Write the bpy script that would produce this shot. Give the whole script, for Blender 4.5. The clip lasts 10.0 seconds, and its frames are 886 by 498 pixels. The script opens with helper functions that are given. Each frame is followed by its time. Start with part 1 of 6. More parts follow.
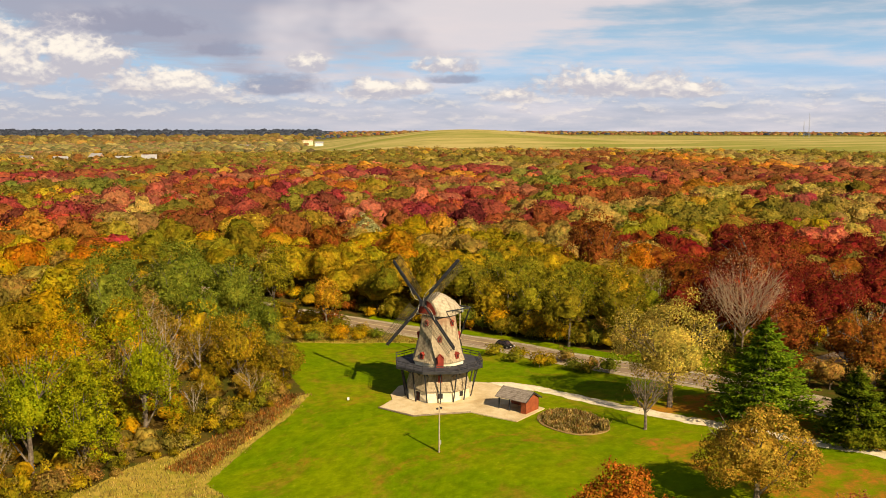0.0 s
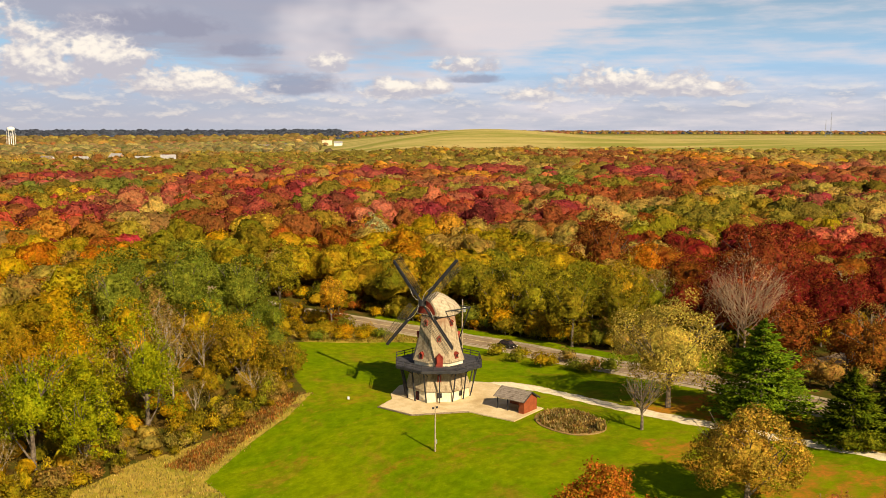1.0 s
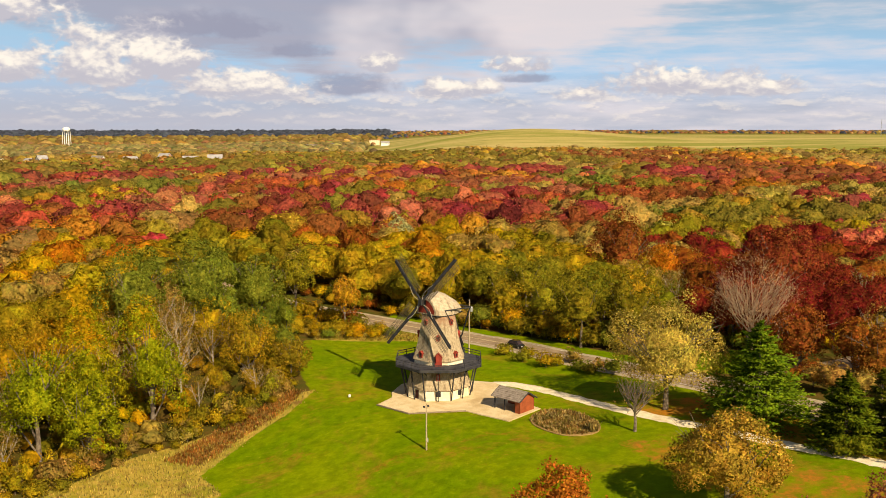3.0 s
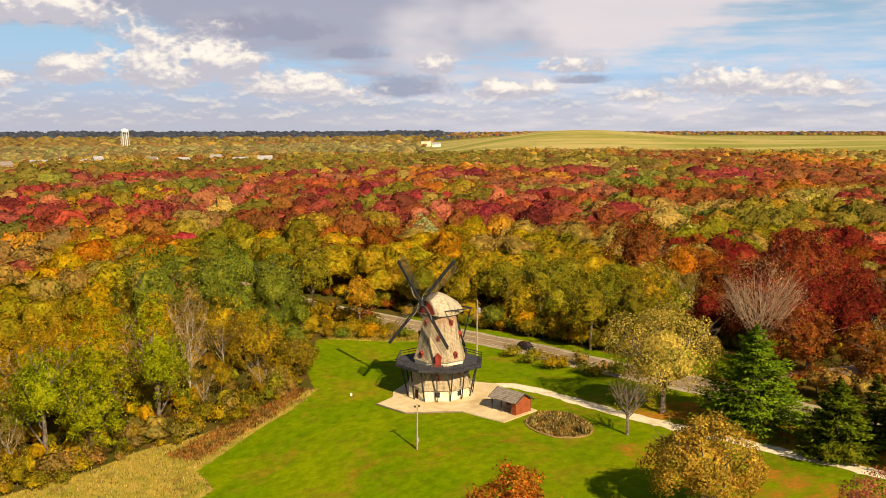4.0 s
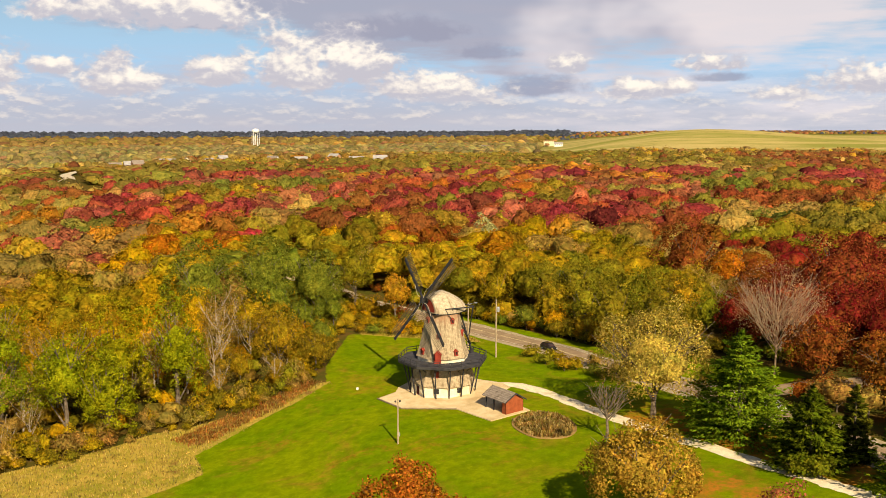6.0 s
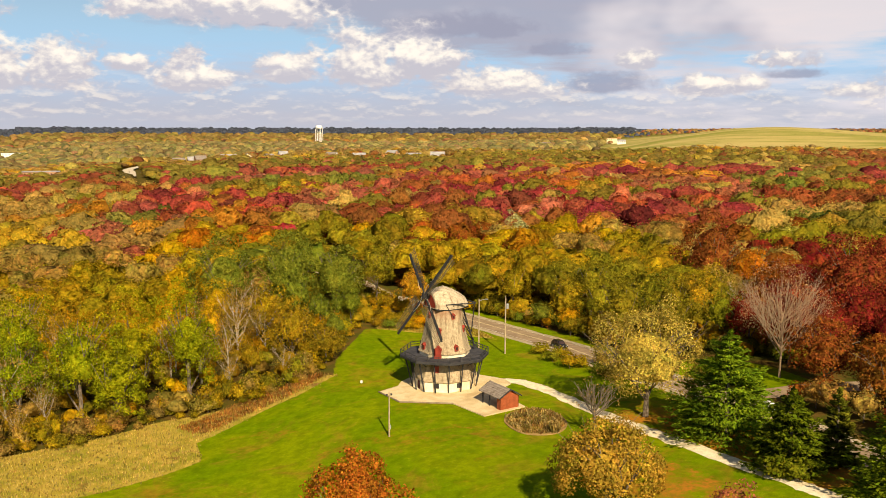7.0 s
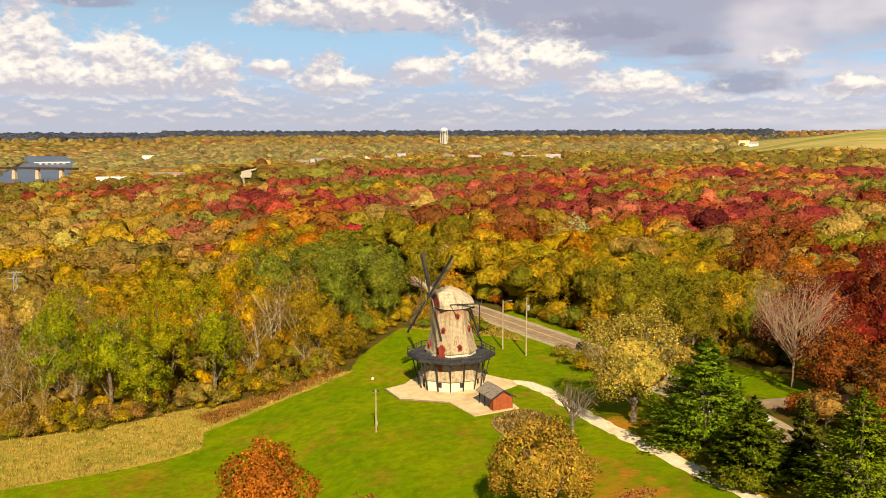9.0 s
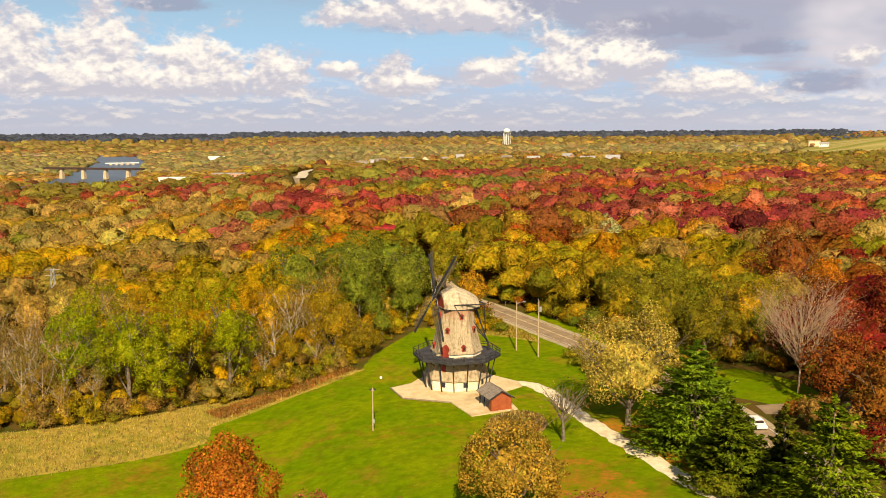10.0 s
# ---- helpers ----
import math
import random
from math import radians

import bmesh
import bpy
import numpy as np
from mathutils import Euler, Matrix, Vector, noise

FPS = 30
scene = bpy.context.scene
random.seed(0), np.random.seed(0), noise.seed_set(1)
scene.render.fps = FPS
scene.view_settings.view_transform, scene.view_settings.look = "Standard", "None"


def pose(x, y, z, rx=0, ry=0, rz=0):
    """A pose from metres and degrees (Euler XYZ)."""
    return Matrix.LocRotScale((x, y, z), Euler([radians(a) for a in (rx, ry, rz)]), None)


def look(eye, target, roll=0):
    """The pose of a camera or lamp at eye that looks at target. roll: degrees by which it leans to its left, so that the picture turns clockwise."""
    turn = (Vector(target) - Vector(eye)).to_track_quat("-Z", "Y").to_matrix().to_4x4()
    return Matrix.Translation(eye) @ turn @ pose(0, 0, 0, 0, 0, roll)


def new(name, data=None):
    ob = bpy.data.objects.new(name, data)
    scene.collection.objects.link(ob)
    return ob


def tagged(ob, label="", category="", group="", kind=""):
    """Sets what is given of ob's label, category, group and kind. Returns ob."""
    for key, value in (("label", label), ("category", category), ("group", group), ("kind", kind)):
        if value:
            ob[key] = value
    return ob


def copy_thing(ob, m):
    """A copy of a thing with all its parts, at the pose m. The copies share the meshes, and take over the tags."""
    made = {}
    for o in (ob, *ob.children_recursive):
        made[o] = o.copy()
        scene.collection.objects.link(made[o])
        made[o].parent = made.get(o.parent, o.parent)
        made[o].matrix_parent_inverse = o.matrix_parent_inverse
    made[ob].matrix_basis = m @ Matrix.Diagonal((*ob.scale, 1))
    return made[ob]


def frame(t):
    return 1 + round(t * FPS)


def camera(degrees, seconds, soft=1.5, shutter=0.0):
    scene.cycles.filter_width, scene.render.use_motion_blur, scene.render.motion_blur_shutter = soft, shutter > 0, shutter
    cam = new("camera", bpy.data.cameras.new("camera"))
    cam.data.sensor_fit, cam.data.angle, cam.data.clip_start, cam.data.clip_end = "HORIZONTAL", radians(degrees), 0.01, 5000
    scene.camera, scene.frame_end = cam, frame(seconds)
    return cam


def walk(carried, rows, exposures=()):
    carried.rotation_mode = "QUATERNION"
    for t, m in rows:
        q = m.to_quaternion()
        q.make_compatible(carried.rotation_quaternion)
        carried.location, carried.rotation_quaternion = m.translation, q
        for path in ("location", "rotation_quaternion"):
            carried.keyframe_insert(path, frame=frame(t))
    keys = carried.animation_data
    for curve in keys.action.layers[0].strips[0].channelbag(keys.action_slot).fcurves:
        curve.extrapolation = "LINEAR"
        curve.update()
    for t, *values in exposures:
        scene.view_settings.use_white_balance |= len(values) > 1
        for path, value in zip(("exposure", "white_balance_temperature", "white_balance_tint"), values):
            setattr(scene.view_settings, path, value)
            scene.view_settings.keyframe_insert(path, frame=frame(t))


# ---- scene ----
cam = camera(49.5, 10.0, soft=0.9)
PATH = [
    (0, (-9.547, -176.362, 50.562), (-9.427, -174.381, 50.318), 0.2),
    (0.5, (-7.539, -176.817, 50.644), (-7.44, -174.835, 50.4), 0.2),
    (1, (-5.665, -177.274, 50.773), (-5.587, -175.291, 50.528), 0.1),
    (1.5, (-3.728, -177.648, 50.893), (-3.671, -175.664, 50.647), 0.1),
    (2, (-1.704, -177.939, 50.887), (-1.669, -175.955, 50.641), 0.0),
    (2.5, (0.356, -178.015, 50.851), (0.368, -176.03, 50.605), 0.0),
    (4, (14.07, -178.444, 50.872), (13.931, -176.464, 50.629), 0.0),
    (4.5, (20.074, -178.395, 50.914), (19.869, -176.421, 50.673), 0.0),
    (5, (26.251, -178.241, 50.922), (25.979, -176.274, 50.681), -0.0),
    (5.5, (32.377, -177.684, 50.872), (32.038, -175.728, 50.631), -0.1),
    (7, (50.759, -176.024, 50.994), (50.223, -174.114, 50.744), 0.1),
    (7.5, (57.035, -174.955, 50.894), (56.433, -173.064, 50.644), 0.1),
    (8, (62.963, -173.361, 50.791), (62.298, -171.492, 50.541), -0.0),
    (8.5, (68.784, -171.452, 50.751), (68.055, -169.607, 50.503), -0.1),
    (9, (74.652, -169.361, 50.795), (73.857, -167.542, 50.55), -0.1),
    (9.5, (80.236, -167.26, 50.835), (79.38, -165.469, 50.59), -0.1),
    (10, (85.957, -165.072, 50.853), (85.038, -163.313, 50.61), -0.2),
]
walk(cam, [(t, look(eye, target, roll)) for t, eye, target, roll in PATH], [(0, 0.54, 7100, 10), (10, 0.67, 7100, 10)])

# ---- world, sun, exposure ----
SUN_AZ, SUN_EL = 149.8, 35.0      # degrees clockwise from +y, and above the horizon


class Nodes:
    """Short hand for node graphs."""

    def __init__(self, tree):
        self.tree, self.links = tree, tree.links

    def add(self, kind):
        return self.tree.nodes.new(kind)

    def put(self, socket, value):
        if isinstance(value, bpy.types.NodeSocket):
            self.links.new(value, socket)
        else:
            socket.default_value = value

    def math(self, op, a, b=0.0, c=0.0, clamp=False):
        n = self.add("ShaderNodeMath")
        n.operation, n.use_clamp = op, clamp
        for s, v in zip(n.inputs, (a, b, c)):
            self.put(s, v)
        return n.outputs[0]

    def mix(self, f, a, b, blend="MIX"):
        n = self.add("ShaderNodeMix")
        n.data_type, n.blend_type = "RGBA", blend
        self.put(n.inputs[0], f), self.put(n.inputs[6], a), self.put(n.inputs[7], b)
        return n.outputs[2]

    def ramp(self, f, lo, hi, a=0.0, b=1.0):
        n = self.add("ShaderNodeMapRange")
        n.interpolation_type = "SMOOTHSTEP"
        for s, v in zip(n.inputs, (f, lo, hi, a, b)):
            self.put(s, v)
        return n.outputs[0]

    def noise(self, vec, scale, detail=4.0, rough=0.5, lac=2.0, dist=0.0):
        n = self.add("ShaderNodeTexNoise")
        self.put(n.inputs["Vector"], vec)
        for k, v in (("Scale", scale), ("Detail", detail), ("Roughness", rough), ("Lacunarity", lac), ("Distortion", dist)):
            n.inputs[k].default_value = v
        return n.outputs[0]

    def attribute(self, name):
        n = self.add("ShaderNodeAttribute")
        n.attribute_name = name
        return n

    def vec(self, x, y, z=0.0):
        n = self.add("ShaderNodeCombineXYZ")
        for s, v in zip(n.inputs, (x, y, z)):
            self.put(s, v)
        return n.outputs[0]


def rgb(r, g, b):
    return (r, g, b, 1.0)


world = bpy.data.worlds.new("world")
scene.world = world
world.use_nodes = True
world.node_tree.nodes.clear()
N = Nodes(world.node_tree)
sky = N.add("ShaderNodeTexSky")
sky.sky_type, sky.sun_disc, sky.sun_elevation, sky.sun_rotation = "NISHITA", False, radians(SUN_EL), radians(SUN_AZ)
sky.altitude, sky.dust_density, sky.ozone_density = 220, 1.2, 1.5
way = N.add("ShaderNodeTexCoord").outputs["Generated"]
sep = N.add("ShaderNodeSeparateXYZ")
N.put(sep.inputs[0], way)
az = N.math("MULTIPLY", N.math("ARCTAN2", sep.outputs[0], sep.outputs[1]), 57.2958)
el = N.math("MULTIPLY", N.math("ARCSINE", sep.outputs[2]), 57.2958)
warp = N.vec(N.math("MULTIPLY", az, 0.1), N.math("MULTIPLY", el, 0.2), 3.0)
streak = N.noise(N.vec(N.math("MULTIPLY", az, 0.16), N.math("MULTIPLY", el, 1.1), 7.0), 1.0, 6.0, 0.55)
broad = N.noise(warp, 1.3, 3.0, 0.5)


def billow(right, up):
    """The puffiness of the cumuli, looked up a little to the right of and above each place."""
    x, y = N.math("ADD", az, right), N.math("ADD", el, up)
    big = N.noise(N.vec(N.math("MULTIPLY", x, 0.42), N.math("MULTIPLY", y, 0.62), 1.0), 1.0, 3.0, 0.5)
    knob = N.noise(N.vec(N.math("MULTIPLY", x, 1.25), N.math("MULTIPLY", y, 1.9), 5.0), 1.0, 5.0, 0.46, 2.1)
    round_ = N.math("SUBTRACT", 0.32, N.math("ABSOLUTE", N.math("MULTIPLY", N.math("SUBTRACT", knob, 0.5), 2.2)))
    return N.math("ADD", N.math("SUBTRACT", big, 0.5), N.math("MULTIPLY", round_, 0.36))


puff = billow(0.0, 0.0)
above = billow(0.22, 0.42)


def cloud(a, e, wa, we):
    """A cumulus round azimuth a and elevation e, flat below: 1 in its middle, 0 at its rim."""
    da = N.math("DIVIDE", N.math("SUBTRACT", az, a), wa)
    de = N.math("DIVIDE", N.math("SUBTRACT", el, e), we)
    low = N.math("MULTIPLY", N.math("MINIMUM", de, 0.0), 2.6)
    de = N.math("ADD", N.math("MAXIMUM", de, 0.0), low)
    r = N.math("SQRT", N.math("ADD", N.math("MULTIPLY", da, da), N.math("MULTIPLY", de, de)))
    return N.math("SUBTRACT", 1.0, r), N.math("SUBTRACT", el, e)


CUMULI = [(-47.0, 3.3, 3.4, 3.9), (-51.6, 3.3, 3.4, 3.3), (-42.0, 3.2, 4.2, 2.9), (-37.2, 3.1, 2.7, 1.9), (-57.5, 3.3, 4.2, 2.8), (-46.0, 2.4, 12.0, 1.6),
          (-30.4, 2.5, 3.0, 1.7), (-33.6, 3.4, 2.0, 0.8), (-20.3, 3.1, 3.8, 2.7), (-17.2, 3.4, 2.7, 2.4), (-24.6, 3.0, 2.7, 1.3), (-13.0, 2.3, 4.2, 1.4), (-11.0, 1.9, 3.2, 0.9),
          (-26.0, 6.3, 5.4, 2.2), (-31.5, 6.6, 4.2, 1.6), (-4.4, 3.6, 1.5, 0.8), (-0.6, 2.1, 2.1, 0.9), (3.5, 3.6, 1.9, 0.9), (2.0, 2.4, 1.1, 0.7), (7.4, 1.9, 2.1, 0.7),
          (12.2, 2.4, 3.6, 1.4), (16.6, 2.3, 2.8, 1.1), (36.0, 3.0, 6.0, 2.0), (-68.0, 3.2, 7.0, 3.0)]
mass, lift = None, None
for a, e, wa, we in CUMULI:
    m, h = cloud(a, e, wa, we)
    top = N.math("MULTIPLY", N.math("MAXIMUM", m, 0.0), N.math("DIVIDE", h, we))
    mass = m if mass is None else N.math("MAXIMUM", mass, m)
    lift = top if lift is None else N.math("ADD", lift, top)
body = N.math("ADD", mass, N.math("MULTIPLY", puff, 2.0))
cover = N.ramp(body, -0.02, 0.55)
lit = N.ramp(N.math("ADD", N.math("MULTIPLY", lift, 1.25), N.math("MULTIPLY", N.math("SUBTRACT", puff, above), 1.5)), -0.08, 0.54)

# clear air, whiter towards the horizon
clear = N.mix(1.0, sky.outputs[0], rgb(0.062, 0.064, 0.066), "MULTIPLY")
clear = N.mix(N.ramp(el, 12.0, 1.0), clear, rgb(0.32, 0.56, 0.86))
haze = N.ramp(N.math("ADD", el, N.math("MULTIPLY", N.math("SUBTRACT", streak, 0.5), 3.0)), 3.8, 0.6)
clear = N.mix(haze, clear, rgb(0.41, 0.455, 0.58))
# thin streaks low down, and the grey deck that reaches overhead
thin = N.math("MULTIPLY", N.ramp(N.math("SUBTRACT", streak, N.math("MULTIPLY", el, 0.012)), 0.30, 0.70), 0.80)
thin = N.math("MULTIPLY", thin, N.math("MAXIMUM", N.ramp(el, 5.5, 3.0), N.ramp(az, -30.0, -15.0)))
clear = N.mix(thin, clear, N.mix(N.ramp(az, -16.0, 4.0), rgb(0.44, 0.45, 0.55), rgb(0.66, 0.63, 0.70)))
da = N.math("DIVIDE", N.math("SUBTRACT", az, -5.5), 22.0)
deck = N.math("SUBTRACT", 1.15, N.math("MULTIPLY", da, da))
deck = N.math("ADD", deck, N.math("MULTIPLY", N.math("SUBTRACT", el, 4.7), 0.36))
deck = N.math("ADD", deck, N.math("ADD", N.math("MULTIPLY", N.math("SUBTRACT", broad, 0.5), 2.4), N.math("MULTIPLY", N.math("SUBTRACT", streak, 0.5), 2.2)))
shade = N.mix(N.ramp(N.math("ADD", broad, N.math("MULTIPLY", az, 0.016)), 0.30, 0.66), rgb(0.33, 0.345, 0.46), rgb(0.66, 0.62, 0.68))
air = N.mix(N.math("MULTIPLY", N.ramp(deck, 0.3, 1.3), 0.88), clear, shade)
air = N.mix(N.ramp(el, 11.0, 34.0), air, N.mix(N.ramp(broad, 0.4, 0.6), rgb(0.07, 0.11, 0.20), rgb(0.14, 0.15, 0.18)))
# slate-grey rags before the deck
for a, e, wa, we in ((-14.5, 5.6, 4.6, 1.2), (-9.4, 4.4, 2.4, 0.7), (-25.5, 5.9, 2.8, 0.5), (-6.0, 2.4, 3.0, 1.1), (-43.2, 7.0, 2.8, 0.9), (4.0, 2.9, 2.0, 0.5)):
    m, h = cloud(a, e, wa, we)
    air = N.mix(N.math("MULTIPLY", N.ramp(N.math("ADD", m, N.math("MULTIPLY", puff, 1.4)), 0.0, 0.6), 0.75), air, rgb(0.27, 0.29, 0.41))
white = N.mix(lit, rgb(0.47, 0.475, 0.57), rgb(0.86, 0.82, 0.78))
air = N.mix(N.math("MULTIPLY", cover, N.ramp(el, 0.4, 2.4)), air, white)
# a low belt of small clouds in rows, pale above and grey below
belt = N.noise(N.vec(N.math("MULTIPLY", az, 0.55), N.math("MULTIPLY", el, 1.5), 11.0), 1.0, 7.0, 0.58)
under = N.noise(N.vec(N.math("MULTIPLY", az, 0.55), N.math("MULTIPLY", N.math("ADD", el, 0.22), 1.5), 11.0), 1.0, 7.0, 0.58)
zone = N.math("MULTIPLY", N.ramp(el, 0.1, 0.9), N.ramp(el, 3.4, 1.9))
rows = N.math("MULTIPLY", N.ramp(belt, 0.42, 0.70), zone)
glow = N.ramp(N.math("SUBTRACT", belt, under), -0.05, 0.09)
air = N.mix(N.math("MULTIPLY", rows, 0.50), air, N.mix(glow, rgb(0.42, 0.43, 0.53), rgb(0.84, 0.77, 0.71)))
back = N.add("ShaderNodeBackground")
N.put(back.inputs[0], air)
back.inputs[1].default_value = 0.78
N.links.new(back.outputs[0], N.add("ShaderNodeOutputWorld").inputs[0])

sun = new("sun", bpy.data.lights.new("sun", "SUN"))
sun.data.energy, sun.data.angle, sun.data.color = 5.2, radians(0.6), (1.0, 0.85, 0.60)
toward = Vector((math.sin(radians(SUN_AZ)) * math.cos(radians(SUN_EL)), math.cos(radians(SUN_AZ)) * math.cos(radians(SUN_EL)), math.sin(radians(SUN_EL))))
sun.matrix_world = look(toward * 300, (0, 0, 0))

# ---- materials ----


def material(name, build, rough=0.8, spec=0.3, metal=0.0):
    """A Principled material; build(N, shader) wires what varies."""
    m = bpy.data.materials.new(name)
    m.use_nodes = True
    n = Nodes(m.node_tree)
    s = m.node_tree.nodes["Principled BSDF"]
    s.inputs["Roughness"].default_value, s.inputs["Metallic"].default_value = rough, metal
    s.inputs["Specular IOR Level"].default_value = spec
    build(n, s)
    return m


def here(n):
    return n.add("ShaderNodeNewGeometry").outputs["Position"]


def local(n):
    return n.add("ShaderNodeTexCoord").outputs["Object"]


def bump(n, s, height, strength=0.4, dist=0.05):
    b = n.add("ShaderNodeBump")
    b.inputs["Strength"].default_value, b.inputs["Distance"].default_value = strength, dist
    n.put(b.inputs["Height"], height)
    n.links.new(b.outputs[0], s.inputs["Normal"])


def speckled(a, b, scale=1.0, fine_scale=12.0, c=None, bumps=0.3, dist=0.04, obj_random=0.0, pos=here):
    """Two colours at a broad scale, broken by a fine grain and a third tone."""
    def build(n, s):
        p = pos(n)
        col = n.mix(n.ramp(n.noise(p, scale, 4), 0.35, 0.65), rgb(*a), rgb(*b))
        grain = n.noise(p, fine_scale, 5, 0.65)
        if c:
            col = n.mix(n.ramp(n.noise(p, scale * 0.35, 3), 0.5, 0.75), col, rgb(*c))
        col = n.mix(1.0, col, n.mix(grain, rgb(0.55, 0.55, 0.55), rgb(1.45, 1.45, 1.45)), "MULTIPLY")
        if obj_random:
            r = n.add("ShaderNodeObjectInfo").outputs["Random"]
            k = n.math("ADD", 1 - obj_random, n.math("MULTIPLY", r, 2 * obj_random))
            col = n.mix(1.0, col, n.vec(k, k, k), "MULTIPLY")
        n.put(s.inputs["Base Color"], col)
        bump(n, s, grain, bumps, dist)
    return build


def leafy(per_object):
    """Leaves: the tree's own colour, varied from leaf spray to leaf spray."""
    def build(n, s):
        if per_object:
            base = n.add("ShaderNodeObjectInfo").outputs["Color"]
        else:
            base = n.attribute("hue").outputs["Color"]
        r = n.add("ShaderNodeNewGeometry").outputs["Random Per Island"]
        lo, wide = (0.58, 0.80) if per_object else (0.68, 0.62)
        k = n.math("ADD", lo, n.math("MULTIPLY", r, wide))
        col = n.mix(1.0, base, n.vec(k, k, k), "MULTIPLY")
        hs = n.add("ShaderNodeHueSaturation")
        n.put(hs.inputs["Color"], col)
        n.put(hs.inputs["Hue"], n.math("ADD", 0.484, n.math("MULTIPLY", n.math("FRACT", n.math("MULTIPLY", r, 17.3)), 0.032)))
        p = here(n)
        tuft = n.noise(p, 1.5, 5, 0.7)
        leafy_col = n.mix(1.0, hs.outputs[0], n.mix(n.ramp(tuft, 0.3, 0.7), rgb(0.72, 0.72, 0.72), rgb(1.24, 1.24, 1.24)), "MULTIPLY")
        bough = n.noise(p, 0.42, 3, 0.6)
        leafy_col = n.mix(1.0, leafy_col, n.mix(n.ramp(bough, 0.34, 0.66), rgb(0.74, 0.80, 0.8), rgb(1.26, 1.16, 1.1)), "MULTIPLY")
        n.put(s.inputs["Base Color"], leafy_col)
        if per_object:
            bump(n, s, tuft, 0.6, 0.2)
        else:
            clump = n.add("ShaderNodeTexVoronoi")
            n.put(clump.inputs["Vector"], n.mix(0.12, p, n.vec(n.math("MULTIPLY", tuft, 4.0), tuft, tuft), "ADD"))
            clump.inputs["Scale"].default_value = 0.85
            knob = clump.outputs["Distance"]
            bump(n, s, n.math("ADD", n.math("MULTIPLY", n.math("MULTIPLY", knob, knob), -1.0), n.math("MULTIPLY", tuft, 0.5)), 1.0, 0.75)
        out = n.tree.nodes["Material Output"]
        tr = n.add("ShaderNodeBsdfTranslucent")
        n.put(tr.inputs[0], leafy_col)
        mx = n.add("ShaderNodeMixShader")
        mx.inputs[0].default_value = 0.36 if per_object else 0.42
        n.links.new(s.outputs[0], mx.inputs[1]), n.links.new(tr.outputs[0], mx.inputs[2])
        n.links.new(mx.outputs[0], out.inputs[0])
    return build


LEAF = material("leaves", leafy(True), 0.8, 0.02)
LEAF_FAR = material("leaves_far", leafy(False), 0.85, 0.02)
BARK = material("bark", speckled((0.10, 0.075, 0.055), (0.20, 0.16, 0.12), 2.0, 14.0, pos=local), 0.9, 0.1)
BARK_PALE = material("bark_pale", speckled((0.30, 0.24, 0.18), (0.46, 0.38, 0.29), 1.0, 9.0, pos=local), 0.9, 0.1)


